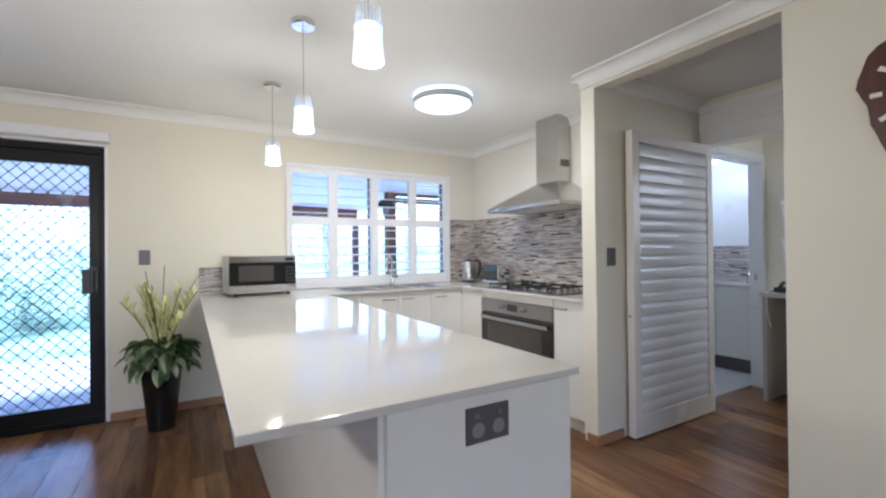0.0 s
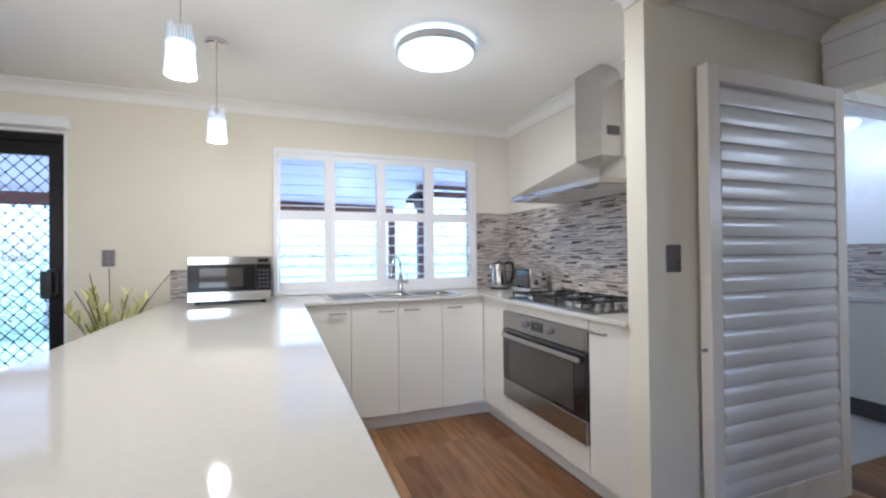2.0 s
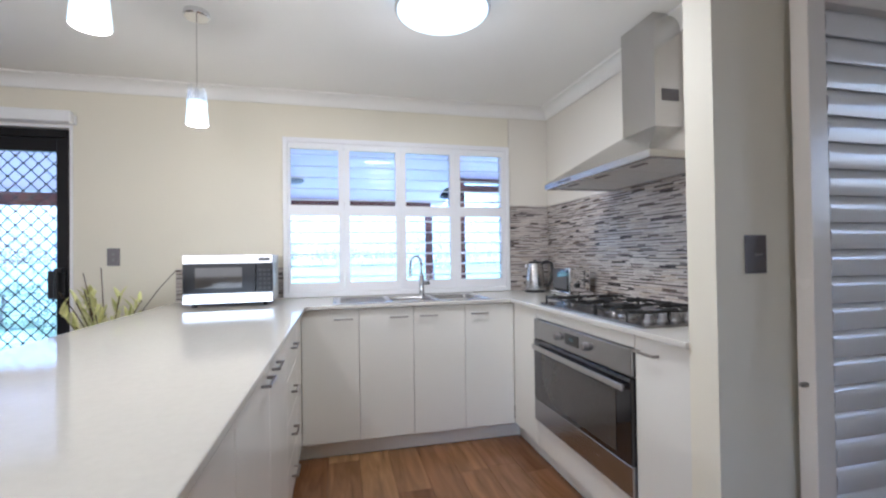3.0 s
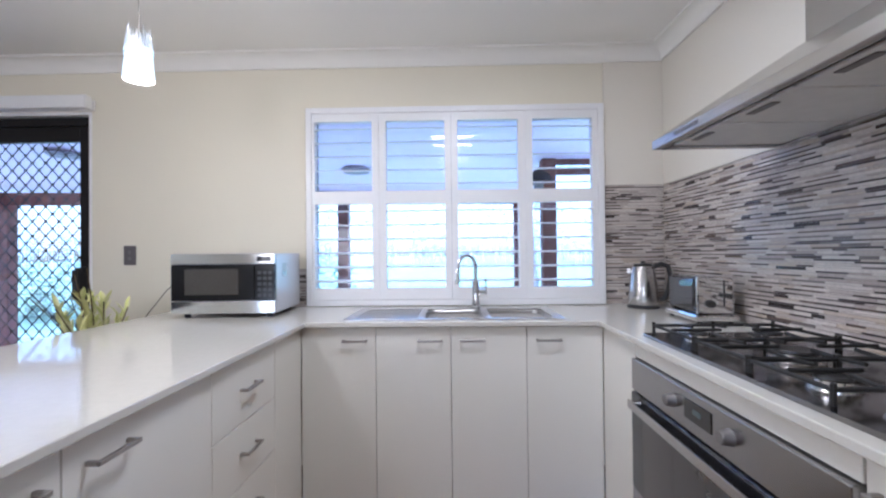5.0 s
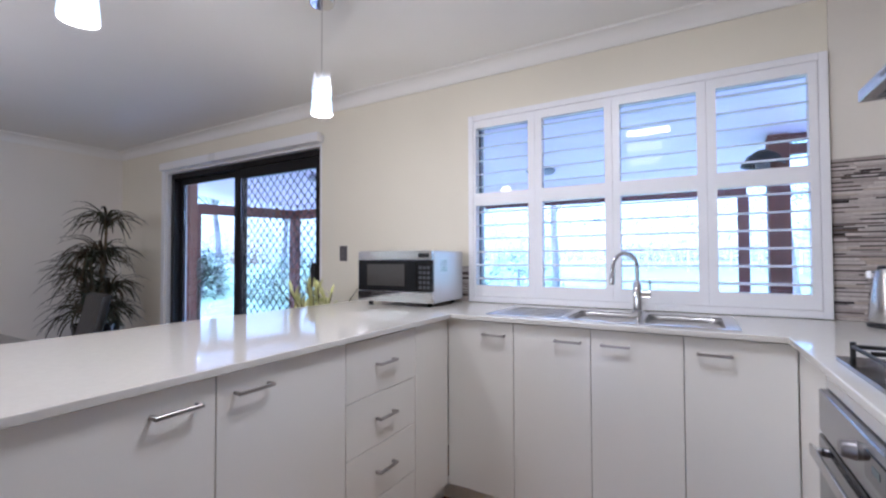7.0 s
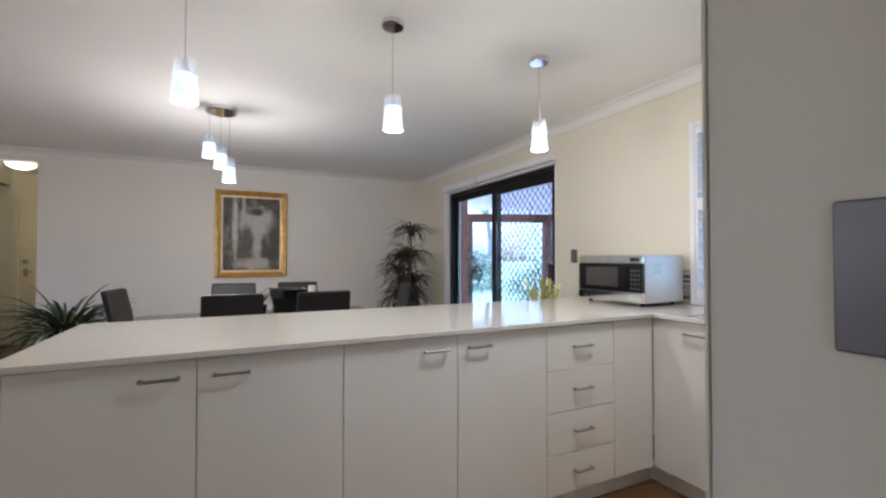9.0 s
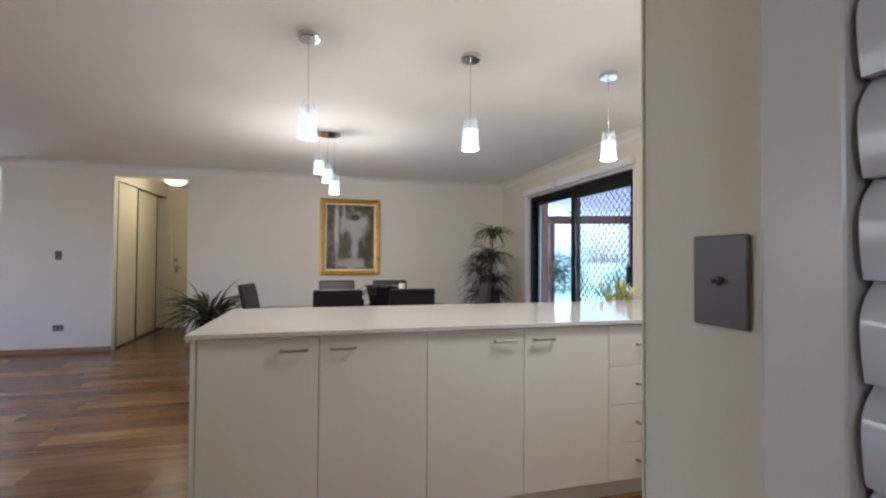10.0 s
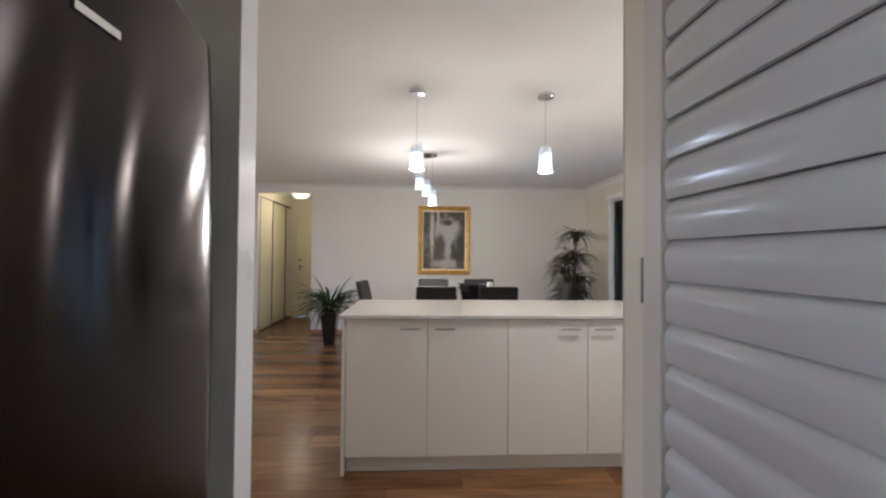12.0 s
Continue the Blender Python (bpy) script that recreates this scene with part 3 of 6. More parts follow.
def diamond_grille(x0, x1, z0, z1, y, px, pz, w=0.0027):
    """Flat bars crossing in diamonds, cut at the frame."""
    bm = bmesh.new()
    slope = pz / px
    length = (x1 - x0)
    for sgn in (1, -1):
        k = -int(length * slope / pz) - 2
        while True:
            c = z0 + k * pz
            k += 1
            if c > z1 + length * slope + pz:
                break
            pts = []
            for x in (x0, x1):
                pts.append((x, c + sgn * slope * (x - x0)))
            (xa, za), (xb, zb) = pts
            dz = zb - za
            t0, t1 = 0.0, 1.0
            for lim, s in ((z0, 1), (z1, -1)):
                fa, fb = s * (za - lim), s * (zb - lim)
                if fa < 0 and fb < 0:
                    t0, t1 = 1, 0
                elif fa < 0:
                    t0 = max(t0, fa / (fa - fb))
                elif fb < 0:
                    t1 = min(t1, fa / (fa - fb))
            if t1 - t0 < 0.01:
                continue
            a = Vector((xa + (xb - xa) * t0, y + sgn * 0.002, za + dz * t0))
            b = Vector((xa + (xb - xa) * t1, y + sgn * 0.002, za + dz * t1))
            d = (b - a).normalized()
            nn = Vector((-d.z, 0, d.x)) * w
            f = Vector((0, 0.0019, 0))
            v = [bm.verts.new(q) for q in (a - nn - f, b - nn - f, b + nn - f, a + nn - f, a - nn + f, b - nn + f, b + nn + f, a + nn + f)]
            for q in ((0, 1, 2, 3), (7, 6, 5, 4), (0, 4, 5, 1), (1, 5, 6, 2), (2, 6, 7, 3), (3, 7, 4, 0)):
                bm.faces.new([v[i] for i in q])
    # knots where the bars cross
    nx = int(length / px * 2) + 2
    for i in range(nx):
        for j in range(int((z1 - z0) / pz * 2) + 2):
            if (i + j) % 2 == 0:
                cx, cz = x0 + i * px / 2, z0 + j * pz / 2
                if x0 + 0.01 < cx < x1 - 0.01 and z0 + 0.01 < cz < z1 - 0.01:
                    box(bm, cx - 0.007, y - 0.005, cz - 0.007, cx + 0.007, y + 0.005, cz + 0.007)
    return bm


part("screen_grille", diamond_grille(XM + 0.046, DX1 - 0.106, 0.151, DZ - 0.151, 0.085, 0.087, 0.093), M_MESH, leaf2, "black diamond security grille")
part("door_handle", boxes((DX1 - 0.095, 0.012, 1.005, DX1 - 0.05, 0.054, 1.035), (DX1 - 0.095, 0.012, 1.175, DX1 - 0.05, 0.054, 1.205),
                          (DX1 - 0.095, 0.0, 1.005, DX1 - 0.07, 0.014, 1.205), (DX1 - 0.15, 0.040, 1.00, DX1 - 0.045, 0.0545, 1.19), bevel=0.004), M_BLACK, leaf2, "black pull handle")
part("threshold", boxes((DX0, 0.0, -0.011, DX1, 0.22, -0.001)), M_ALU, door)

# ---- benches and cabinets ----
BT, BZ = 0.022, 0.957        # bench thickness and height


def bench_mesh():
    """One continuous U-shaped worktop with the sink cut out, its upper edge rounded."""
    bm = bmesh.new()
    xs = [0.488, 1.402, 1.575, 2.593, 2.735, XE - 0.009]
    ys = [1.216, 2.402, 3.928, 4.003, 4.437, YN - 0.009]
    keep = set()
    for i in range(len(xs) - 1):
        for j in range(len(ys) - 1):
            cx, cy = (xs[i] + xs[i + 1]) / 2, (ys[j] + ys[j + 1]) / 2
            inside = (cx < 1.402) or (cy > 3.928) or (cx > 2.735 and cy > 2.402)
            hole = 1.575 < cx < 2.593 and 4.003 < cy < 4.437
            if inside and not hole:
                keep.add((i, j))
    vt = {}

    def vv(i, j, z):
        if (i, j, z) not in vt:
            vt[(i, j, z)] = bm.verts.new((xs[i], ys[j], BZ if z else BZ - BT))
        return vt[(i, j, z)]

    for i, j in keep:
        bm.faces.new((vv(i, j, 1), vv(i + 1, j, 1), vv(i + 1, j + 1, 1), vv(i, j + 1, 1)))
        bm.faces.new((vv(i, j + 1, 0), vv(i + 1, j + 1, 0), vv(i + 1, j, 0), vv(i, j, 0)))
        for di, dj, e in ((0, -1, ((i, j), (i + 1, j))), (1, 0, ((i + 1, j), (i + 1, j + 1))), (0, 1, ((i + 1, j + 1), (i, j + 1))), (-1, 0, ((i, j + 1), (i, j)))):
            if (i + di, j + dj) not in keep:
                (a, b), (c, d) = e
                bm.faces.new((vv(a, b, 0), vv(c, d, 0), vv(c, d, 1), vv(a, b, 1)))
    bmesh.ops.recalc_face_normals(bm, faces=bm.faces)
    sharp = [e for e in bm.edges if len(e.link_faces) == 2 and e.calc_face_angle(0) > 1.0]
    bmesh.ops.bevel(bm, geom=sharp, offset=0.003, segments=2, affect="EDGES", profile=0.5)
    return bm


tagged(new("benchtop", mesh_of("benchtop", bench_mesh(), M_BENCH)), "white polished stone U-shaped kitchen benchtop", "benchtop")


def bar_handle(parent, c, axis, out, length=0.115):
    """A square bar pull: two feet and a grip, standing 26 mm off the door."""
    bm = bmesh.new()
    ax, o = Vector(axis), Vector(out)
    up = Vector((0, 0, 1))

    def block(p, q):
        lo = [min(p[i], q[i]) for i in range(3)]
        hi = [max(p[i], q[i]) for i in range(3)]
        box(bm, *lo, *hi, bevel=0.0015)

    c = Vector(c)
    t = 0.005
    for s in (-1, 1):
        e = c + ax * s * (length / 2 - 0.005)
        block(e - ax * t - up * t + o * 0.0005, e + ax * t + up * t + o * 0.022)
    block(c - ax * length / 2 - up * t + o * 0.022, c + ax * length / 2 + up * t + o * 0.031)
    return part("handle", bm, M_HANDLE, parent, "satin nickel bar handle")


def cabinet(name, at, width, face, doors, label, depth=0.54, handles=(), z_split=None, group="kitchen base cabinets", toe=True):
    """A base unit. at: lower corner at the front's start; face 'x+','x-','y-': the way the doors look.
    Local frame: u along the front, w out of it; doors: number of doors side by side, or the drawers' z rows."""
    ob = thing(name, at, label, "cabinet", group)
    ax = {"y-": (Vector((1, 0, 0)), Vector((0, -1, 0))), "x+": (Vector((0, 1, 0)), Vector((1, 0, 0))), "x-": (Vector((0, 1, 0)), Vector((-1, 0, 0)))}[face]
    u, w = ax

    def blk(bm, u0, w0, z0, u1, w1, z1, bev=0.0):
        p, q = u * u0 + w * w0, u * u1 + w * w1
        box(bm, min(p.x, q.x), min(p.y, q.y), z0, max(p.x, q.x), max(p.y, q.y), z1, bevel=bev)
        return bm

    body = blk(bmesh.new(), 0.001, -depth, 0.106, width - 0.001, -0.019, BZ - BT - 0.002)
    part("body", body, M_CARC, ob)
    if toe:
        part("kickboard", blk(bmesh.new(), 0.0, -0.075, 0.0, width, -0.060, 0.105), M_CAB, ob)
    rows = z_split or [(0.108, BZ - BT - 0.006)]
    n = doors
    for z0, z1 in rows:
        for k in range(n):
            a, b = width * k / n + 0.0015, width * (k + 1) / n - 0.0015
            d = part("door" if not z_split else "drawer_front", blk(bmesh.new(), a, -0.018, z0, b, 0.0, z1, 0.0015), M_CAB, ob)
            for hk, hu, hz in handles:
                if hk == k and z0 < hz < z1:
                    bar_handle(d, u * hu + Vector((0, 0, hz)), tuple(u), tuple(w))
    return ob


FY = 3.955
for k, side in enumerate((1, 1, -1, -1)):
    x0 = 1.376 + 0.3470 * k
    hu = 0.347 - 0.095 if side > 0 else 0.10
    cabinet("sink_cabinet", (x0, FY, 0), 0.3470, "y-", 1, "white laminate base cabinet door below the sink bench", handles=[(0, hu, 0.870)])
FX = 1.375
pen_y = [1.254, 1.742, 2.232, 2.726, 3.212]
for k in range(4):
    wd = pen_y[k + 1] - pen_y[k]
    hu = wd - 0.105 if k in (0, 2) else 0.105
    cabinet("peninsula_cabinet", (FX, pen_y[k], 0), wd, "x+", 1, "white laminate base cabinet in the peninsula bench", depth=0.55, handles=[(0, hu, 0.873)])
dz = [0.108, 0.302, 0.508, 0.710, BZ - BT - 0.006]
rows = [(dz[i], dz[i + 1] - 0.003) for i in range(4)]
cabinet("drawer_unit", (FX, pen_y[4], 0), 0.445, "x+", 1, "white laminate unit of four drawers", depth=0.55, handles=[(0, 0.222, (r[0] + r[1]) / 2 + 0.005) for r in rows], z_split=rows)
cabinet("corner_filler", (FX, pen_y[4] + 0.446, 0), FY - pen_y[4] - 0.446, "x+", 1, "white laminate corner filler panel", depth=0.3)
pp = thing("peninsula_cladding", (0, 0, 0), "white laminate cladding of the peninsula bench", "cladding")
part("end_panel", boxes((0.80, 1.232, 0.0, FX + 0.003, 1.252, BZ - BT - 0.001), bevel=0.001), M_CAB, pp)
part("back_panel", boxes((0.785, 1.250, 0.0, 0.7995, YN - 0.02, BZ - BT - 0.001), bevel=0.001), M_CAB, pp)
for a, b in ((FX - 0.075, 1.376), (2.7645, 2.842)):
    part("kick_filler", boxes((a, FY + 0.060, 0.0, b, FY + 0.075, 0.105)), M_CAB, pp)
part("kick_filler", boxes((FX - 0.075, FY - 0.003, 0.0, FX - 0.060, FY + 0.062, 0.105)), M_CAB, pp)
part("kick_filler", boxes((2.825, FY - 0.002, 0.0, 2.840, FY + 0.062, 0.105)), M_CAB, pp)
EX = 2.765
cabinet("narrow_cabinet", (EX, 2.403, 0), 0.296, "x-", 1, "narrow white laminate cabinet beside the oven", handles=[(0, 0.215, 0.872)])
cabinet("blank_cabinet", (EX, 3.606, 0), FY - 3.606, "x-", 1, "white laminate corner panel beside the oven", depth=0.5)

# ---- oven ----
OY0, OY1 = 2.702, 3.603
oven = thing("oven", (EX, OY0, 0.035), "wide stainless steel built-in oven with smoked glass door", "oven")
OW = OY1 - OY0
part("housing", boxes((0.019, 0.002, 0.072, 0.50, OW - 0.002, 0.896)), M_CARC, oven)
part("kickboard", boxes((0.060, 0.0, -0.035, 0.075, OW, 0.070)), M_CAB, oven)
part("lower_panel", boxes((0.0, 0.002, 0.073, 0.018, OW - 0.002, 0.228), bevel=0.0015), M_CAB, oven)
part("upper_panel", boxes((0.0, 0.002, 0.840, 0.018, OW - 0.002, 0.896), bevel=0.0015), M_CAB, oven)
fascia = part("control_panel", boxes((-0.018, 0.003, 0.722, 0.018, OW - 0.003, 0.836), bevel=0.003), M_STEELH, oven, "brushed steel control panel")
odoor = part("oven_door", boxes((-0.020, 0.003, 0.362, 0.018, OW - 0.003, 0.715), bevel=0.004), M_BLACKGLOSS, oven, "black glass oven door")
part("window", boxes((-0.0225, 0.10, 0.385, -0.0205, OW - 0.10, 0.645), bevel=0.0008), M_OVENGLASS, odoor)
part("door_trim", boxes((-0.019, 0.003, 0.232, 0.018, OW - 0.003, 0.360), bevel=0.003), M_STEELH, oven, "brushed steel lower trim")
bm = boxes((-0.045, 0.026, 0.660, -0.036, OW - 0.026, 0.690), bevel=0.003, seg=2)
for y in (0.03, OW - 0.05):
    box(bm, -0.036, y, 0.664, -0.0205, y + 0.02, 0.684, 0.002)
part("handle", bm, M_STEEL, odoor, "flat steel bar handle")
for y in (OW / 2 - 0.13, OW / 2 + 0.14):
    kb = lathe([(0.0, 0.026), (0.014, 0.026), (0.017, 0.023), (0.020, 0.004), (0.022, 0.0), (0.0, 0.0)], 20)
    bmesh.ops.rotate(kb, verts=kb.verts, cent=(0, 0, 0), matrix=Matrix.Rotation(radians(-90), 3, "Y"))
    bmesh.ops.translate(kb, verts=kb.verts, vec=(-0.0185, y, 0.783))
    part("knob", kb, M_KNOB, fascia, smooth=True)
scr = part("display", boxes((-0.0205, OW / 2 - 0.055, 0.757, -0.0185, OW / 2 + 0.075, 0.812), bevel=0.0008), M_BLACKGLOSS, fascia)
part("clock_digits", boxes((-0.0212, OW / 2 - 0.01, 0.780, -0.0206, OW / 2 + 0.03, 0.795)), M_SCREEN, scr)

# ---- cooktop ----
CX0, CX1, CY0, CY1 = 2.778, 3.262, 2.662, 3.575
ct = thing("gas_cooktop", (CX0, CY0, BZ), "stainless steel gas cooktop with five burners and black trivets", "cooktop")
CW, CL = CX1 - CX0, CY1 - CY0
part("plate", prism(rounded(0, 0, CW, CL, 0.012), 0.001, 0.012), M_HOB, ct, "polished steel hob plate, darkened as if mirroring the hood")
for bx, by, br in ((0.12, 0.25, 0.036), (0.35, 0.25, 0.03), (0.235, 0.50, 0.055), (0.12, 0.76, 0.03), (0.35, 0.76, 0.04)):
    b1 = part("burner", lathe([(0, 0.012), (br + 0.012, 0.012), (br + 0.010, 0.022), (br, 0.024), (br - 0.004, 0.032), (0, 0.034)], 24, None, (bx, by, 0)), M_STEEL, ct, smooth=True)
    part("burner_cap", lathe([(0, 0.0335), (br - 0.003, 0.0335), (br - 0.001, 0.037), (br - 0.006, 0.042), (0, 0.043)], 24, None, (bx, by, 0)), M_IRON, b1, smooth=True)
for y0, y1 in ((0.145, 0.375), (0.385, 0.615), (0.625, 0.885)):
    bm = bmesh.new()
    x0, x1 = 0.03, CW - 0.03
    zt = 0.043
    ym = (y0 + y1) / 2
    for p in ([(x0, y0, zt), (x1, y0, zt)], [(x0, y1, zt), (x1, y1, zt)], [(x0, y0, zt), (x0, y1, zt)], [(x1, y0, zt), (x1, y1, zt)],
              [(x0, ym, zt + 0.006), (x0 + 0.16, ym, zt + 0.006)], [(x1 - 0.16, ym, zt + 0.006), (x1, ym, zt + 0.006)],
              [(CW / 2, y0, zt + 0.002), (CW / 2, y0 + 0.07, zt + 0.006)], [(CW / 2, y1, zt + 0.002), (CW / 2, y1 - 0.07, zt + 0.006)],
              [(x0 + 0.10, y0, zt), (x0 + 0.10, y0 + 0.07, zt + 0.006)], [(x0 + 0.10, y1, zt), (x0 + 0.10, y1 - 0.07, zt + 0.006)],
              [(x1 - 0.10, y0, zt), (x1 - 0.10, y0 + 0.07, zt + 0.006)], [(x1 - 0.10, y1, zt), (x1 - 0.10, y1 - 0.07, zt + 0.006)]):
        tube(p, 0.0055, 6, bm)
    for fx in (x0, x1, CW / 2):
        for fy in (y0, y1):
            tube([(fx, fy, 0.0125), (fx, fy, zt)], 0.006, 6, bm)
            tube([(fx, fy, zt), (fx, fy, zt + 0.012)], 0.006, 6, bm)
    part("trivet", bm, M_IRON, ct, "black cast iron trivet", True)
for k in range(5):
    part("knob", lathe([(0, 0.012), (0.022, 0.012), (0.021, 0.016), (0.017, 0.020), (0.015, 0.042), (0.012, 0.045), (0, 0.046)], 20, None, (0.085 + 0.068 * k, 0.075, 0)), M_KNOB, ct, "steel control knob", True)

# ---- rangehood ----
hood = thing("rangehood", (XE - 0.012, 3.17, 0), "stainless steel canopy rangehood on the wall", "rangehood")
hx, hy = -0.485, 0.468
ZH = 1.657
bm = bmesh.new()
lo = [bm.verts.new(p) for p in ((hx, -hy, ZH), (hx, hy, ZH), (-0.001, hy, ZH), (-0.001, -hy, ZH))]
md = [bm.verts.new(p) for p in ((hx, -hy, ZH + 0.032), (hx, hy, ZH + 0.032), (-0.001, hy, ZH + 0.032), (-0.001, -hy, ZH + 0.032))]
tp = [bm.verts.new(p) for p in ((-0.178, -0.140, 1.900), (-0.178, 0.140, 1.900), (-0.001, 0.140, 1.900), (-0.001, -0.140, 1.900))]
inn = [bm.verts.new(p) for p in ((hx + 0.03, -hy + 0.03, ZH), (hx + 0.03, hy - 0.03, ZH), (-0.03, hy - 0.03, ZH), (-0.03, -hy + 0.03, ZH))]
inu = [bm.verts.new(v.co + Vector((0, 0, 0.014))) for v in inn]
for a, b in ((lo, md), (md, tp), (lo, inn), (inn, inu)):
    for k in range(4):
        bm.faces.new((a[k], a[(k + 1) % 4], b[(k + 1) % 4], b[k]))
bm.faces.new(tp)
bm.faces.new(inu)
bmesh.ops.recalc_face_normals(bm, faces=bm.faces)
bmesh.ops.bevel(bm, geom=[e for e in bm.edges if e.calc_face_angle(0) > 0.3], offset=0.002, segments=1, affect="EDGES")
canopy = part("canopy", bm, M_STEEL, hood, "brushed steel pyramid canopy")
for k in range(3):
    y0 = -hy + 0.04 + k * 0.286
    f = part("grease_filter", boxes((hx + 0.06, y0, ZH + 0.004, -0.035, y0 + 0.276, ZH + 0.0125), bevel=0.002), M_FILTER, canopy, "aluminium mesh filter")
    part("catch", boxes((hx + 0.075, y0 + 0.09, ZH + 0.0005, hx + 0.10, y0 + 0.19, ZH + 0.0035), bevel=0.001), M_PLATE, f)
part("control_strip", boxes((hx - 0.002, 0.16, ZH + 0.011, hx - 0.0003, 0.30, ZH + 0.022)), M_PLATE, canopy)
chim = part("chimney", boxes((-0.172, -0.130, 1.901, -0.0005, 0.130, CEIL - 0.002), bevel=0.002), M_STEEL, hood, "brushed steel chimney")
part("vent", boxes((-0.13, -0.1325, 2.035, -0.03, -0.1303, 2.095)), M_PLATE, chim)

# ---- sink and tap ----
sink = thing("sink", (0, 0, BZ), "stainless steel double bowl sink with drainer set in the bench", "sink")
SX0, SX1, SY0, SY1 = 1.560, 2.608, 3.988, 4.452
bowls = [(1.945, 2.225, 4.025, 4.365), (2.265, 2.560, 4.025, 4.365)]


def sink_top():
    bm = bmesh.new()
    xs = [SX0, 1.945, 2.225, 2.265, 2.560, SX1]
    ys = [SY0, 4.025, 4.365, SY1]
    for i in range(5):
        for j in range(3):
            if i in (1, 3) and j == 1:
                continue
            v = [bm.verts.new((x, y, 0.004)) for x, y in ((xs[i], ys[j]), (xs[i + 1], ys[j]), (xs[i + 1], ys[j + 1]), (xs[i], ys[j + 1]))]
            bm.faces.new(v)
    bmesh.ops.remove_doubles(bm, verts=bm.verts, dist=0.0005)
    rim = [e for e in bm.edges if len(e.link_faces) == 1]
    r = bmesh.ops.extrude_edge_only(bm, edges=rim)
    for v in [g for g in r["geom"] if isinstance(g, bmesh.types.BMVert)]:
        on = abs(v.co.x - SX0) < 1e-4 or abs(v.co.x - SX1) < 1e-4 or abs(v.co.y - SY0) < 1e-4 or abs(v.co.y - SY1) < 1e-4
        v.co.z = 0.0005 if on else -0.01
    return bm


part("drainer_top", sink_top(), M_STEEL, sink, "brushed steel sink top")
for x0, x1, y0, y1 in bowls:
    bm = bmesh.new()
    prev = None
    for r, z, ins in ((0.03, -0.004, 0.0), (0.045, -0.02, 0.006), (0.06, -0.13, 0.012), (0.07, -0.155, 0.03)):
        ring = [bm.verts.new((x, y, z)) for x, y in rounded(x0 + ins, y0 + ins, x1 - ins, y1 - ins, r)]
        if prev:
            for k in range(len(ring)):
                bm.faces.new((prev[k], prev[(k + 1) % len(ring)], ring[(k + 1) % len(ring)], ring[k]))
        prev = ring
    bm.faces.new(prev)
    part("bowl", bm, M_BOWL, sink, "satin steel bowl", True)
for k in range(7):
    part("drainer_rib", boxes((1.61, 4.05 + 0.05 * k, 0.0041, 1.91, 4.058 + 0.05 * k, 0.0065), bevel=0.001), M_STEEL, sink)
tap = thing("mixer_tap", (2.210, 4.408, BZ + 0.004), "chrome gooseneck kitchen mixer tap behind the sink", "tap")
part("base", lathe([(0, 0), (0.027, 0), (0.027, 0.008), (0.022, 0.012), (0.021, 0.14), (0.017, 0.15), (0, 0.15)], 20), M_CHROME, tap, smooth=True)
arc = [(0, 0, 0.145), (0, 0, 0.22)]
for k in range(13):
    a = radians(180 * k / 12)
    arc.append((-0.050 * (1 - math.cos(a)), -0.050 * (1 - math.cos(a)), 0.225 + 0.070 * math.sin(a)))
arc += [(-0.101, -0.102, 0.195)]
part("spout", tube(arc, 0.0105, 12), M_CHROME, tap, smooth=True)
part("spray_head", tube([(-0.101, -0.102, 0.197), (-0.104, -0.104, 0.160), (-0.105, -0.105, 0.140)], 0.0135, 12, None, [0.0115, 0.0140, 0.0125]), M_CHROME, tap, smooth=True)
part("lever", boxes((0.015, -0.016, 0.075, 0.062, 0.016, 0.105), (0.052, -0.006, 0.105, 0.062, 0.006, 0.165), bevel=0.004, seg=2), M_CHROME, tap)

# ---- small appliances ----
mw = thing("microwave_oven", (1.195, 4.112, BZ), "stainless steel microwave oven with black glass door on the bench", "microwave", rz=3)
W, D, H = -0.512, 0.40, 0.322
part("casing", boxes((W, 0.012, 0.022, 0, D, H), bevel=0.006, seg=2), M_SILVER, mw, "silver painted casing")
for fx in (W + 0.05, -0.05):
    for fy in (0.05, D - 0.05):
        part("foot", lathe([(0, 0), (0.014, 0), (0.016, 0.0225), (0, 0.0225)], 12, None, (fx, fy, 0)), M_BLACK, mw)
md_ = part("door", boxes((W + 0.002, -0.014, 0.088, -0.102, 0.011, 0.268), bevel=0.002), M_MICRODOOR, mw, "black glass door")
part("door_window", boxes((W + 0.07, -0.0165, 0.118, -0.18, -0.0143, 0.245), bevel=0.0008), M_OVENGLASS, md_)
part("top_trim", boxes((W + 0.002, -0.015, 0.270, -0.002, 0.011, H - 0.001), bevel=0.002), M_STEELX, mw, "steel upper trim")
part("bottom_trim", boxes((W + 0.002, -0.015, 0.024, -0.002, 0.011, 0.086), bevel=0.002), M_STEELX, mw, "steel lower trim")
ctl = part("control_panel", boxes((-0.099, -0.014, 0.088, -0.002, 0.011, 0.268), bevel=0.002), M_MICRODOOR, mw)
for r in range(5):
    for c in range(3):
        part("button", boxes((-0.085 + 0.026 * c, -0.0155, 0.105 + 0.028 * r, -0.067 + 0.026 * c, -0.0143, 0.121 + 0.028 * r)), M_BUTTON, ctl)
part("display", boxes((-0.088, -0.0165, 0.282, -0.018, -0.0153, 0.306)), M_BLACKGLOSS, mw)
for k in range(7):
    part("side_vent", boxes((0.0003, 0.09 + 0.012 * k, 0.20, 0.0012, 0.096 + 0.012 * k, 0.27)), M_STEEL, mw)

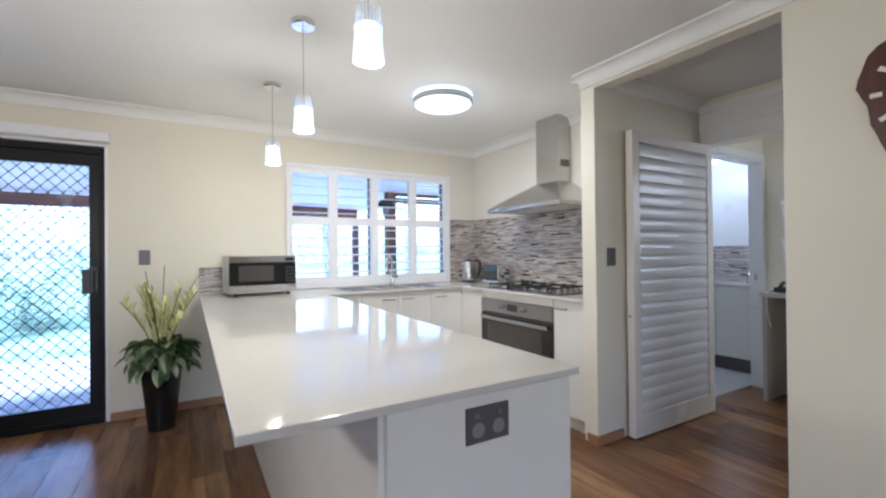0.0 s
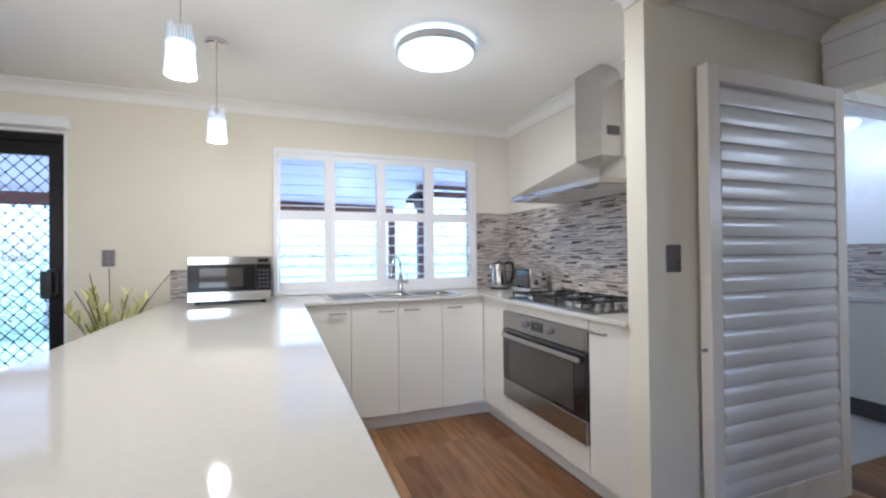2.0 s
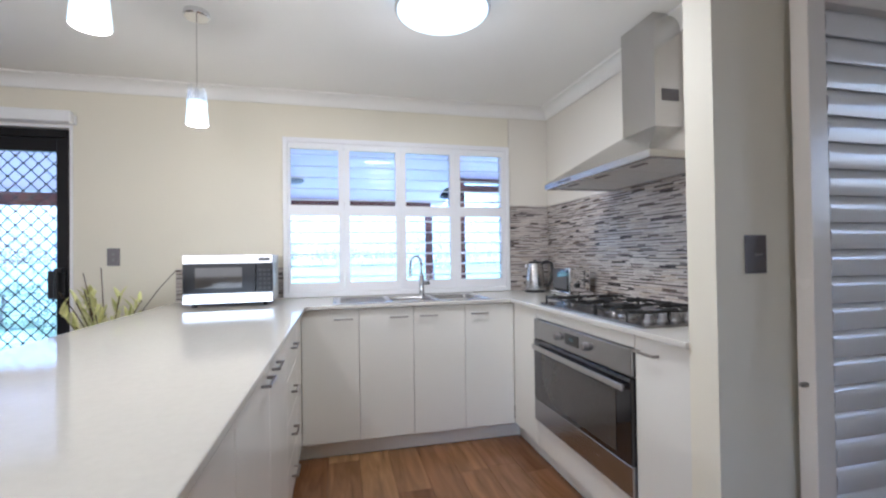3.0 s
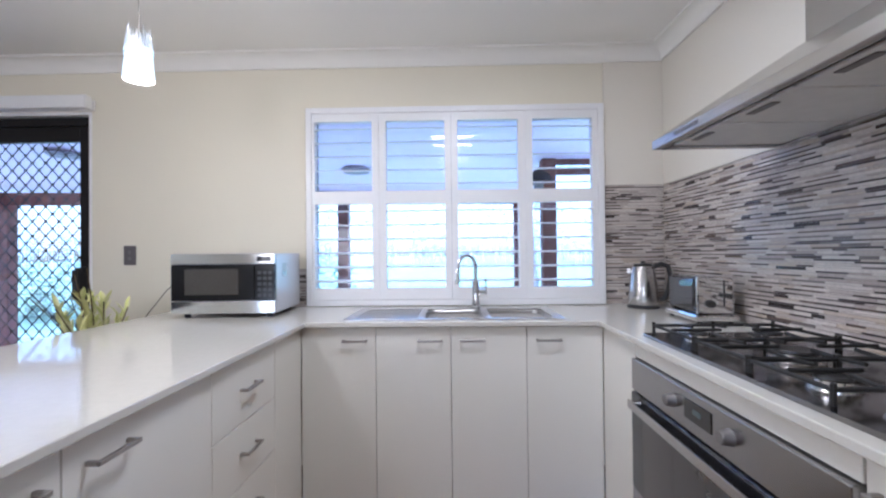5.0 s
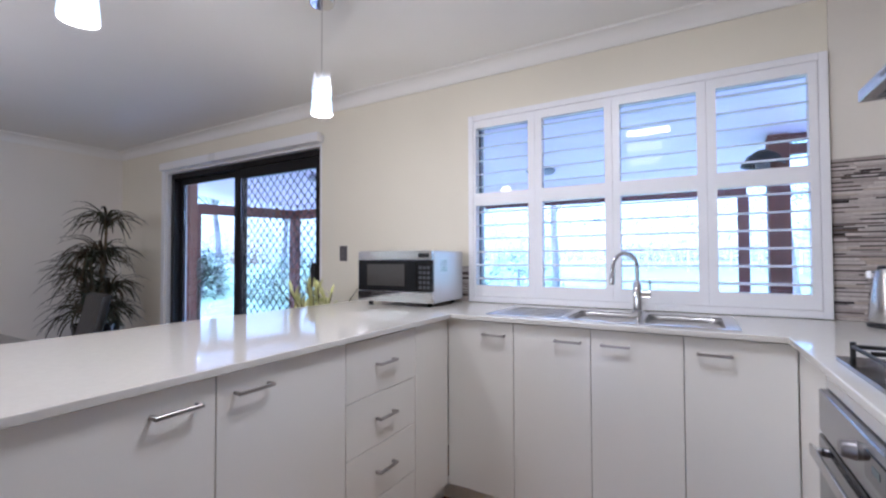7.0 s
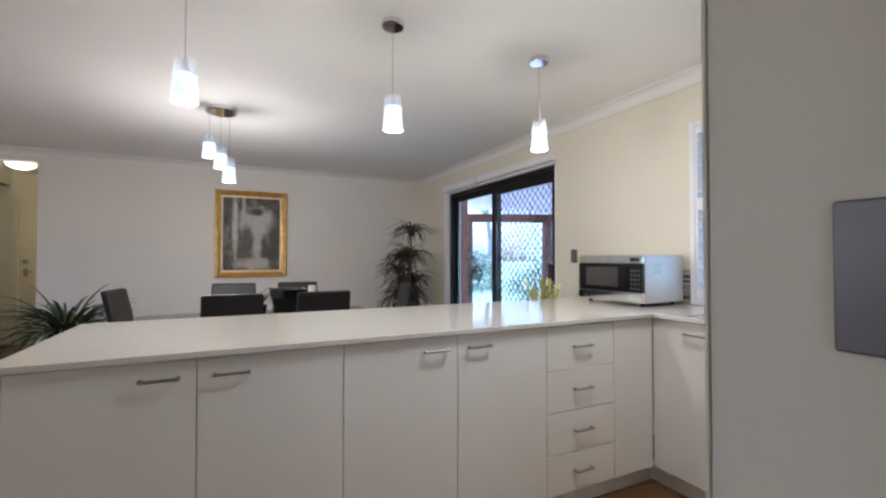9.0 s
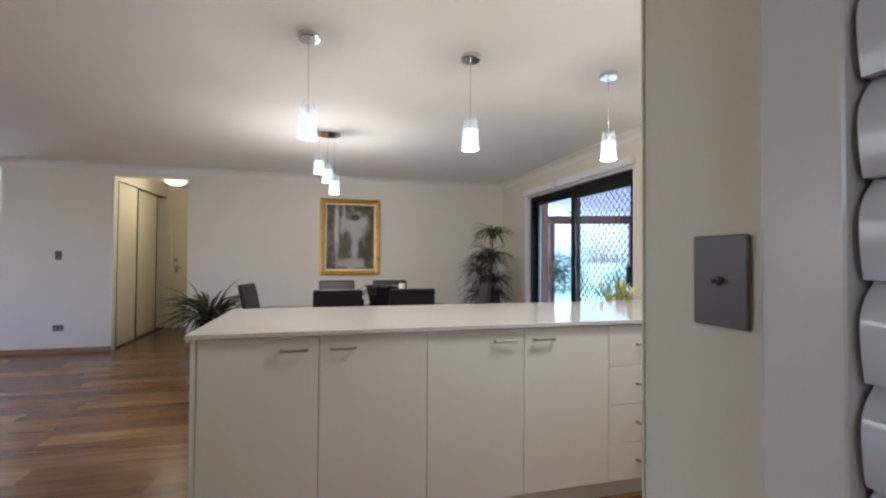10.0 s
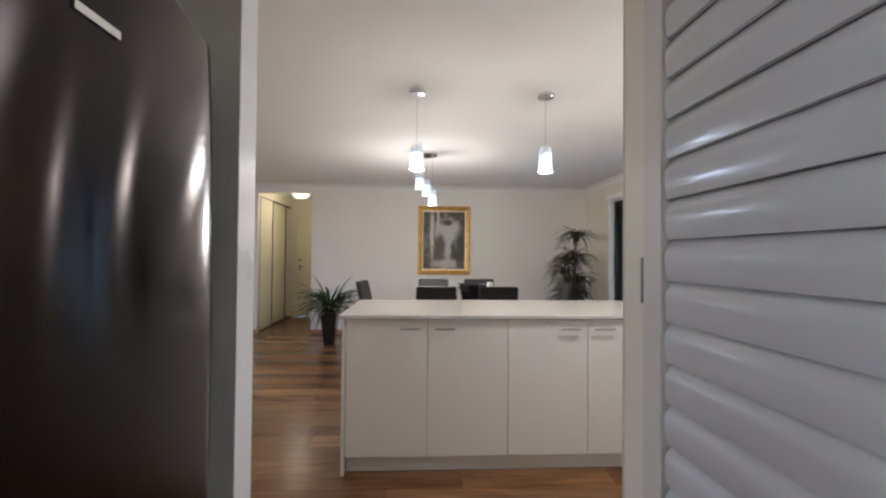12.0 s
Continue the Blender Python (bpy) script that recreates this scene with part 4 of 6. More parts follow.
ket = thing("kettle", (3.135, 4.385, BZ), "brushed steel electric kettle with black handle on the bench", "kettle", rz=-20)
part("power_base", lathe([(0, 0.0), (0.083, 0.0), (0.083, 0.012), (0.074, 0.019), (0, 0.019)], 28), M_BLACK, ket, smooth=True)
part("jug", lathe([(0, 0.0195), (0.078, 0.0195), (0.080, 0.028), (0.075, 0.10), (0.063, 0.205), (0.057, 0.226), (0.052, 0.230), (0, 0.230)], 32), M_STEEL, ket, "brushed steel jug", True)
part("lid", lathe([(0, 0.2305), (0.049, 0.2305), (0.047, 0.240), (0.012, 0.246), (0.012, 0.256), (0, 0.258)], 24), M_BLACK, ket, smooth=True)
part("handle", tube([(0.055, 0, 0.226), (0.09, 0, 0.243), (0.125, 0, 0.228), (0.136, 0, 0.18), (0.128, 0, 0.11), (0.108, 0, 0.055), (0.083, 0, 0.045)], 0.013, 10), M_BLACK, ket, smooth=True)
part("spout", boxes((-0.085, -0.018, 0.185, -0.058, 0.018, 0.222), bevel=0.007, seg=2), M_STEEL, ket)

toa = thing("toaster", (3.205, 3.965, BZ), "black and chrome two-slice toaster on the bench", "toaster", rz=-3)
part("base", boxes((-0.090, -0.155, 0.010, 0.090, 0.145, 0.040), bevel=0.008, seg=2), M_CHROME, toa, "chrome base")
for fx in (-0.065, 0.065):
    for fy in (-0.13, 0.12):
        part("foot", lathe([(0, 0), (0.01, 0), (0.01, 0.0105), (0, 0.0105)], 10, None, (fx, fy, 0)), M_BLACK, toa)
part("body", boxes((-0.078, -0.120, 0.0405, 0.078, 0.140, 0.198), bevel=0.020, seg=3), M_BLACKGLOSS, toa, "black gloss body")
endp = part("control_end", boxes((-0.075, -0.138, 0.0405, 0.075, -0.121, 0.200), bevel=0.006, seg=2), M_CHROME, toa, "polished chrome end with controls")
part("lever", boxes((0.022, -0.162, 0.115, 0.048, -0.1385, 0.128), bevel=0.003), M_BLACK, endp)
part("lever_track", boxes((0.032, -0.1392, 0.075, 0.038, -0.1383, 0.185)), M_BLACK, endp)
kb = lathe([(0, 0.018), (0.015, 0.018), (0.018, 0), (0, 0)], 16)
bmesh.ops.rotate(kb, verts=kb.verts, cent=(0, 0, 0), matrix=Matrix.Rotation(radians(90), 3, "X"))
bmesh.ops.translate(kb, verts=kb.verts, vec=(-0.022, -0.1385, 0.085))
part("dial", kb, M_BLACK, endp, smooth=True)
for sx in (-0.028, 0.028):
    part("slot", boxes((sx - 0.013, -0.095, 0.1985, sx + 0.013, 0.11, 0.1995)), M_CHROME, toa)


# ---- switches and outlets ----
def plate(name, at, out, w, h, label, rockers, sockets=(), toggle=False):
    """A wall plate; out is the wall's normal."""
    ob = thing(name, at, label, "switch" if not sockets else "power outlet")
    o = Vector(out)
    u = Vector((0, 0, 1)).cross(o)

    def blk(u0, z0, u1, z1, d0, d1, bev=0.001):
        p, q = u * u0 + o * d0, u * u1 + o * d1
        return boxes((min(p.x, q.x), min(p.y, q.y), z0, max(p.x, q.x), max(p.y, q.y), z1), bevel=bev)

    part("cover", blk(-w / 2, -h / 2, w / 2, h / 2, 0.0005, 0.0065, 0.002), M_PLATE, ob)
    for a, b in rockers:
        c = u * a + Vector((0, 0, b))
        part("rocker", tube([c + o * 0.0067, c + o * 0.0095], 0.008, 16), M_ROCKER, ob, "", True)
    if toggle:
        tg_ = tube([o * 0.0067, o * 0.012], 0.006, 12)
        tube([o * 0.011, o * 0.024 + u * 0.004], 0.0026, 8, tg_)
        part("toggle", tg_, M_ROCKER, ob, "small grey metal toggle", True)
    for a, b in sockets:
        c = u * a + Vector((0, 0, b))
        part("socket", tube([c + o * 0.0067, c + o * 0.0085], 0.019, 24), M_SOCKET, ob, "round grey socket face", True)
    return ob


plate("light_switch", (2.902, 2.29, 1.252), (0, -1, 0), 0.084, 0.122, "graphite single light switch on the cream pier wall", [], [], True)
plate("light_switch", (0.109, YN, 1.276), (0, -1, 0), 0.076, 0.118, "graphite light switch plate beside the glass door", [(0, 0.02), (0, -0.02)])
plate("light_switch", (XW, -1.63, 1.270), (1, 0, 0), 0.076, 0.118, "graphite light switch on the pale wall", [(0, 0.02), (0, -0.02)])
plate("power_outlet", (XW, -1.615, 0.325), (1, 0, 0), 0.118, 0.076, "graphite double power outlet near the floor", [(-0.02, 0.02), (0.02, 0.02)], [(-0.03, -0.01), (0.03, -0.01)])
plate("power_outlet", (1.078, 1.232, 0.856), (0, -1, 0), 0.135, 0.092, "graphite double power outlet on the peninsula end", [(-0.035, 0.024), (0.035, 0.024)], [(-0.032, -0.012), (0.032, -0.012)])


# ---- lamps ----
def hanging_shade(parent, at, drop, group_light=True):
    """A tapered glass shade whose lower part glows, with a streaked clear crown, itself given a faint glow; at: the
    ceiling point; drop: to the shade's top.
    """
    x, y = at
    z = -drop
    part("cord", tube([(x, y, -0.03), (x, y, z - 0.001)], 0.0022, 6), M_STEEL, parent)
    part("lamp_holder", lathe([(0, 0.0), (0.007, 0.0), (0.012, -0.015), (0.012, -0.062), (0, -0.062)], 14, None, (x, y, z)), M_CHROME, parent, smooth=True)
    sh = part("shade", lathe([(0, -0.062), (0.036, -0.064), (0.0415, -0.072), (0.0465, -0.125), (0.0515, -0.178), (0.049, -0.184), (0, -0.182)], 28, None, (x, y, z)), M_PENDANT, parent, "lit white glass shade", True)
    bm = bmesh.new()
    rnd = random.Random(int(x * 100) + int(y * 1000))
    for k in range(22):
        a = 2 * math.pi * k / 22
        top = z + 0.028 - rnd.uniform(0.0, 0.045)
        c, d = math.cos(a), math.sin(a)
        tube([(x + 0.0425 * c, y + 0.0425 * d, z - 0.088), (x + 0.0395 * c, y + 0.0395 * d, z - 0.045), (x + 0.0355 * c, y + 0.0355 * d, top)], 0.004, 6, bm, [0.0050, 0.0036, 0.0013])
    part("glass_crown", bm, M_GLASSCROWN, sh, "clear streaked glass fringe with a faint added glow", True)


for y in (1.66, 2.585, 3.53):
    p = thing("pendant_light", (0.928, y, CEIL), "lit glass pendant light on a thin cord above the peninsula", "pendant light", "pendants over the bench")
    part("ceiling_rose", lathe([(0, 0), (0.058, 0), (0.060, -0.006), (0.060, -0.024), (0.055, -0.030), (0, -0.030)], 28), M_CHROME, p, "polished ceiling rose", True)
    hanging_shade(p, (0, 0), 0.380)
    point_lamp("pendant_lamp", (0.928, y, 1.868), 1.25, 0.042, WARM)

oy = thing("ceiling_light", (2.095, 3.155, CEIL), "round lit ceiling light with a grey rim", "ceiling light")
part("rim", lathe([(0, 0.0), (0.19, 0.0), (0.19, -0.022), (0.224, -0.024), (0.226, -0.028), (0.226, -0.062), (0.222, -0.066), (0.216, -0.066), (0.216, -0.03), (0, -0.03)], 48), M_STEEL, oy, "grey metal rim", True)
part("diffuser", lathe([(0.2155, -0.045), (0.2155, -0.070), (0.20, -0.080), (0.12, -0.088), (0, -0.090)], 48), M_OYSTER, oy, "lit white diffuser", True)
part("back_glow", lathe([(0.191, -0.002), (0.2195, -0.008), (0.2195, -0.0215), (0.191, -0.0215)], 48), M_HALO, oy, "lit upper edge", True)
area_lamp("ceiling_lamp", (2.095, 3.155, CEIL - 0.10), (2.095, 3.155, 0), 0.4, 0.4, 2.6, (1.0, 0.885, 0.735))
point_lamp("ceiling_lamp_rim", (2.095, 3.155, CEIL - 0.30), 0.7, 0.15, (1.0, 0.90, 0.76))

dp = thing("dining_pendant", (-0.93, 1.76, CEIL), "cluster of three lit glass pendants over the dining table", "pendant light")
part("ceiling_rose", lathe([(0, 0), (0.115, 0), (0.118, -0.006), (0.118, -0.030), (0.112, -0.036), (0, -0.036)], 32), M_CHROME, dp, "polished ceiling rose", True)
for dx, dy, drop in ((0.03, -0.085, 0.235), (-0.05, -0.005, 0.30), (0.02, 0.06, 0.42)):
    hanging_shade(dp, (dx, dy), drop)
point_lamp("dining_lamp", (-0.93, 1.76, 1.62), 6.3, 0.10, (1.0, 0.84, 0.67))

hl = thing("hall_light", (-3.95, -0.47, CEIL), "lit glass bowl ceiling light in the hallway", "ceiling light")
part("base", lathe([(0, 0), (0.10, 0), (0.10, -0.02), (0.03, -0.03), (0.02, -0.07), (0, -0.07)], 24), M_CHROME, hl, smooth=True)
part("bowl", lathe([(0.135, -0.065), (0.15, -0.075), (0.13, -0.115), (0.07, -0.145), (0, -0.152)], 28), M_HALL, hl, "lit frosted glass bowl", True)
point_lamp("hall_lamp", (-3.95, -0.47, 2.22), 1.1, 0.08, (1.0, 0.80, 0.5))

fp = thing("far_pendant", (-4.35, -3.35, CEIL), "lit glass bowl pendant in the far bright room", "pendant light")
part("rod", tube([(0, 0, -0.001), (0, 0, -0.30)], 0.012, 8), M_CHROME, fp)
part("bowl", lathe([(0.015, -0.29), (0.19, -0.335), (0.20, -0.345), (0.15, -0.39), (0, -0.41)], 28), M_OYSTER, fp, "lit glass bowl", True)
point_lamp("far_lamp", (-4.35, -3.35, 1.95), 6.0, 0.14, (0.86, 0.93, 1.0))

# ---- louvred door standing open against the pier ----
lv = thing("louvre_door", (3.026, 2.204, 0.012), "white louvred door with closed slats, open against the wall", "door")
LW, LH, LT = 0.99, 2.108, 0.055
part("stile", boxes((0, 0, 0, 0.074, LT, LH), bevel=0.002), M_STILE, lv)
part("stile", boxes((LW - 0.074, 0, 0, LW, LT, LH), bevel=0.002), M_STILE, lv)
part("rail", boxes((0.0745, 0, 0, LW - 0.0745, LT, 0.145), bevel=0.002), M_STILE, lv)
part("rail", boxes((0.0745, 0, LH - 0.075, LW - 0.0745, LT, LH), bevel=0.002), M_STILE, lv)
NS = 22
pitch = (LH - 0.075 - 0.145 - 0.010) / NS
slat_me = None
for k in range(NS):
    if slat_me is None:
        bm = bmesh.new()
        prof = []
        for s in range(15):
            f = s / 14
            # the lower half bulges forward, the upper half tucks behind the slat above
            u, v = min(1.0, f / 0.5), max(0.0, (f - 0.5) / 0.5)
            prof.append((-0.005 * (2 * u - u * u) + 0.033 * v * v, -0.050 + 0.097 * f))
        front = [(y - 0.005, z) for y, z in prof]
        back = [(y + 0.006, z) for y, z in reversed(prof)]
        out = front + back
        r0 = [bm.verts.new((0.082, y, z)) for y, z in out]
        r1 = [bm.verts.new((LW - 0.082, y, z)) for y, z in out]
        n = len(out)
        for i in range(n):
            bm.faces.new((r0[i], r0[(i + 1) % n], r1[(i + 1) % n], r1[i]))
        bm.faces.new(r0[::-1])
        bm.faces.new(r1)
        slat_me = mesh_of("slat", bm, M_SLAT, True)
    s = new("slat", slat_me)
    s.parent = lv
    s.location = (0, 0.013, 0.150 + pitch * (k + 0.5))
# Added dark board; its colour gives the shade in the slat gaps.
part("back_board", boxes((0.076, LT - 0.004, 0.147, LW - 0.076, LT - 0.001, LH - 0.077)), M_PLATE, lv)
lk = lathe([(0, 0), (0.008, 0), (0.008, 0.02), (0.004, 0.026), (0, 0.026)], 12)
bmesh.ops.rotate(lk, verts=lk.verts, cent=(0, 0, 0), matrix=Matrix.Rotation(radians(-90), 3, "Y"))
bmesh.ops.translate(lk, verts=lk.verts, vec=(0.0, 0.028, 0.83))
part("catch", lk, M_HANDLE, lv, "small metal catch", True)

# ---- refrigerator ----
fr = thing("refrigerator", (3.008, 0.497, 0), "dark brushed steel refrigerator with bowed doors", "refrigerator")
FW, FH = 0.90, 1.755
part("cabinet", boxes((0, 0, 0.02, FW, 0.70, FH), bevel=0.005), M_FRIDGE, fr)


def bowed_door(x0, x1, z0, z1):
    """A door front bowed across its width and easing back towards the top and foot of the whole front."""
    bm = bmesh.new()
    nx, nz = 28, 20
    front = []
    for j in range(nz + 1):
        z = z0 + (z1 - z0) * j / nz
        back = 0.014 * abs((z - 0.95) / 0.80) ** 3
        row = []
        for i in range(nx + 1):
            f = i / nx
            e = min(f, 1 - f)
            y = 0.752 + 0.045 * math.sin(math.pi * f) - 0.018 * max(0, 1 - e / 0.05) ** 2 - back
            row.append(bm.verts.new((x0 + (x1 - x0) * f, y, z)))
        front.append(row)
    for j in range(nz):
        for i in range(nx):
            bm.faces.new((front[j][i], front[j][i + 1], front[j + 1][i + 1], front[j + 1][i]))
    rim = [front[0][i] for i in range(nx + 1)] + [front[j][nx] for j in range(1, nz + 1)] + [front[nz][i] for i in range(nx - 1, -1, -1)] + [front[j][0] for j in range(nz - 1, 0, -1)]
    rear = [bm.verts.new((v.co.x, 0.703, v.co.z)) for v in rim]
    n = len(rim)
    for k in range(n):
        bm.faces.new((rim[k], rim[(k + 1) % n], rear[(k + 1) % n], rear[k]))
    bm.faces.new(rear)
    return bm


part("door", bowed_door(0.004, FW - 0.004, 0.66, FH - 0.003), M_FRIDGE, fr, "bowed dark steel door", True)
part("freezer_drawer", bowed_door(0.004, FW - 0.004, 0.05, 0.65), M_FRIDGE, fr, "bowed dark steel drawer", True)
part("badge", boxes((0.385, 0.784, 1.598, 0.463, 0.7925, 1.609)), M_CHROME, fr, "plain silver badge strip")

# ---- plants ----


def blade(bm, base, direction, length, width, droop, seg=6, fold=0.25):
    """A long leaf that rises and bends down; folded along its rib."""
    d = Vector(direction).normalized()
    side = d.cross(Vector((0, 0, 1)))
    side = side.normalized() if side.length > 0.01 else Vector((1, 0, 0))
    p = Vector(base)
    rows = []
    step = length / seg
    for i in range(seg + 1):
        f = i / seg
        w = width * math.sin(math.pi * min(0.97, 0.10 + 0.88 * f)) ** 0.7
        up = side.cross(d).normalized()
        rows.append((bm.verts.new(p - side * w / 2 + up * w * fold), bm.verts.new(p), bm.verts.new(p + side * w / 2 + up * w * fold)))
        p = p + d * step
        d = (d + Vector((0, 0, -droop / seg))).normalized()
    for a, b in zip(rows, rows[1:]):
        bm.faces.new((a[0], a[1], b[1], b[0]))
        bm.faces.new((a[1], a[2], b[2], b[1]))


def tapered_pot(ob, r0, r1, h, square=False):
    seg = 4 if square else 32
    prof = [(0, 0.0), (r0, 0.0), (r1, h - 0.015), (r1 + 0.006, h - 0.012), (r1 + 0.006, h), (r1 - 0.012, h), (r1 - 0.016, h - 0.04), (0, h - 0.04)]
    bm = lathe(prof, seg)
    if square:
        bmesh.ops.rotate(bm, verts=bm.verts, cent=(0, 0, 0), matrix=Matrix.Rotation(radians(45), 3, "Z"))
    part("pot", bm, M_POT, ob, "tapered black glazed pot", not square)
    part("soil", lathe([(0, h - 0.038), (r1 - 0.018, h - 0.038), (r1 - 0.02, h - 0.028), (0, h - 0.018)], 16), M_POTSOIL, ob)


rnd = random.Random(5)
fl = thing("flower_arrangement", (0.235, 4.20, 0), "tall black pot of variegated leaves and yellow flower spikes", "plant")
tapered_pot(fl, 0.088, 0.138, 0.49)
bm = bmesh.new()
for k in range(170):
    a = rnd.uniform(0, 2 * math.pi)
    r = rnd.uniform(0.02, 0.12)
    el = rnd.uniform(-0.15, 0.9)
    base = (r * math.cos(a), r * math.sin(a), 0.47 + rnd.uniform(0, 0.16))
    blade(bm, base, (math.cos(a), math.sin(a), el), rnd.uniform(0.09, 0.20), rnd.uniform(0.06, 0.105), rnd.uniform(0.8, 3.4), 5)
part("leaves", bm, M_LEAF, fl, "glossy variegated green leaves", True)
for k in range(20):
    a = rnd.uniform(0, 2 * math.pi)
    lean = rnd.uniform(0.05, 0.40)
    h = rnd.uniform(0.34, 0.62) if k % 4 != 3 else rnd.uniform(0.62, 0.76)
    pts = []
    for i in range(7):
        f = i / 6
        pts.append((0.04 * math.cos(a) + math.cos(a) * lean * h * f * f * 1.2, 0.04 * math.sin(a) + math.sin(a) * lean * h * f * f * 1.2, 0.46 + h * f))
    part("stem", tube(pts, 0.003, 5), M_STEM, fl, "thin brown stem", True)
    if k % 4 != 3:
        bm = bmesh.new()
        for i in range(15):
            f = 0.45 + 0.55 * i / 15
            j = min(5, int(f * 6))
            q = Vector(pts[j]).lerp(Vector(pts[j + 1]), f * 6 - j)
            b2 = rnd.uniform(0, 2 * math.pi)
            blade(bm, q, (math.cos(b2), math.sin(b2), 2.4), rnd.uniform(0.07, 0.12), rnd.uniform(0.019, 0.031), 0.7, 4)
        part("flower_spike", bm, M_FLOWER, fl, "pale yellow flower spike", True)

sp = thing("fern_plant", (-2.53, 0.36, 0), "spiky green fern in a tall black tapered pot", "plant")
tapered_pot(sp, 0.105, 0.175, 0.50, True)
bm = bmesh.new()
for k in range(140):
    a = rnd.uniform(0, 2 * math.pi)
    el = rnd.uniform(0.15, 2.2)
    blade(bm, (0.04 * math.cos(a), 0.04 * math.sin(a), 0.46 + rnd.uniform(0, 0.05)), (math.cos(a), math.sin(a), el), rnd.uniform(0.40, 0.68), rnd.uniform(0.022, 0.038), rnd.uniform(0.9, 2.1), 7)
part("fronds", bm, M_FERN, sp, "arching green fronds", True)

pa = thing("palm_plant", (-2.60, 4.03, 0), "tall dark artificial palm in a black pot", "plant")
tapered_pot(pa, 0.14, 0.19, 0.62)
bs = bmesh.new()
tops = []
for k, (a, h) in enumerate(((0.4, 1.52), (2.4, 1.22), (4.2, 0.98), (5.4, 1.15), (1.4, 0.85), (3.4, 0.78), (0.9, 0.64), (2.9, 0.66), (5.0, 0.62))):
    pts = [(0.05 * math.cos(a), 0.05 * math.sin(a), 0.58), (0.07 * math.cos(a), 0.07 * math.sin(a), (0.58 + h) / 2 + 0.05), (0.10 * math.cos(a), 0.10 * math.sin(a), h + 0.05)]
    tube(pts, 0.018, 7, bs, [0.020, 0.015, 0.010])
    tops.append(pts[-1])
part("trunks", bs, M_STEM, pa, "thin dark trunks", True)
bm = bmesh.new()
for t in tops:
    for k in range(62):
        a = rnd.uniform(0, 2 * math.pi)
        blade(bm, (t[0], t[1], t[2] + rnd.uniform(-0.03, 0.04)), (math.cos(a), math.sin(a), rnd.uniform(0.3, 2.1)), rnd.uniform(0.26, 0.46), rnd.uniform(0.014, 0.026), rnd.uniform(1.6, 3.2), 6)
part("fronds", bm, M_LEAFDARK, pa, "dark narrow drooping fronds", True)

# ---- dining setting ----
TX, TY = -1.02, 2.08
tb = thing("dining_table", (TX, TY, 0), "smoked glass dining table on dark legs", "table")
part("tabletop", prism(rounded(-0.50, -0.98, 0.50, 0.98, 0.04), 0.738, 0.752), M_TABLE, tb, "smoked glass top")
for sx in (-0.42, 0.42):
    for sy in (-0.88, 0.88):
        part("leg", boxes((sx - 0.035, sy - 0.035, 0, sx + 0.035, sy + 0.035, 0.737), bevel=0.003), M_DARKWOOD, tb)
part("apron", boxes((-0.38, -0.84, 0.66, 0.38, 0.84, 0.735), bevel=0.003), M_DARKWOOD, tb)


def dining_chair():
    ob = thing("dining_chair", (0, 0, 0), "black leather high-back dining chair at the table", "chair", "chairs round the table")
    part("seat", boxes((-0.21, -0.22, 0.40, 0.21, 0.22, 0.475), bevel=0.022, seg=3), M_LEATHER, ob)
    bm = boxes((-0.21, -0.25, 0.478, 0.21, -0.20, 1.005), bevel=0.018, seg=3)
    for v in bm.verts:
        f = (v.co.z - 0.478) / 0.53
        v.co.y -= 0.10 * f * f + 0.02 * f
        v.co.x *= 1 - 0.05 * f
    part("backrest", bm, M_LEATHER, ob, "padded black leather back")
    for sx in (-0.18, 0.18):
        for sy in (-0.20, 0.19):
            part("leg", boxes((sx - 0.018, sy - 0.018, 0, sx + 0.018, sy + 0.018, 0.40), bevel=0.002), M_DARKWOOD, ob)
    return ob


ch = dining_chair()
ch.matrix_basis = pose(-0.70, 1.855, 0, 0, 0, 90)
for x, y, r in ((-0.70, 2.49, 90), (-1.45, 1.87, -90), (-1.45, 2.48, -90), (-1.22, 1.33, -8), (-1.1, 3.10, 172)):
    copy_thing(ch, pose(x, y, 0, 0, 0, r))

bw = thing("table_planter", (-0.97, 2.28, 0.752), "dark square planter bowl on the dining table", "planter")
bm = bmesh.new()
ra = [bm.verts.new(p) for p in ((-0.10, -0.10, 0), (0.10, -0.10, 0), (0.10, 0.10, 0), (-0.10, 0.10, 0))]
rb = [bm.verts.new(p) for p in ((-0.15, -0.15, 0.24), (0.15, -0.15, 0.24), (0.15, 0.15, 0.24), (-0.15, 0.15, 0.24))]
rc = [bm.verts.new(p) for p in ((-0.135, -0.135, 0.24), (0.135, -0.135, 0.24), (0.135, 0.135, 0.24), (-0.135, 0.135, 0.24))]
rd = [bm.verts.new(p) for p in ((-0.10, -0.10, 0.02), (0.10, -0.10, 0.02), (0.10, 0.10, 0.02), (-0.10, 0.10, 0.02))]
for a, b in ((ra, rb), (rb, rc), (rc, rd)):
    for k in range(4):
        bm.faces.new((a[k], a[(k + 1) % 4], b[(k + 1) % 4], b[k]))
bm.faces.new(ra[::-1])
bm.faces.new(rd)
part("bowl", bm, M_BLACKGLOSS, bw)
tw = thing("table_plant", (-1.05, 2.06, 0.752), "small spiky plant in a dark pot on the table", "plant")
part("pot", lathe([(0, 0), (0.05, 0), (0.07, 0.10), (0.06, 0.10), (0.055, 0.08), (0, 0.08)], 20), M_POT, tw, smooth=True)
bm = bmesh.new()
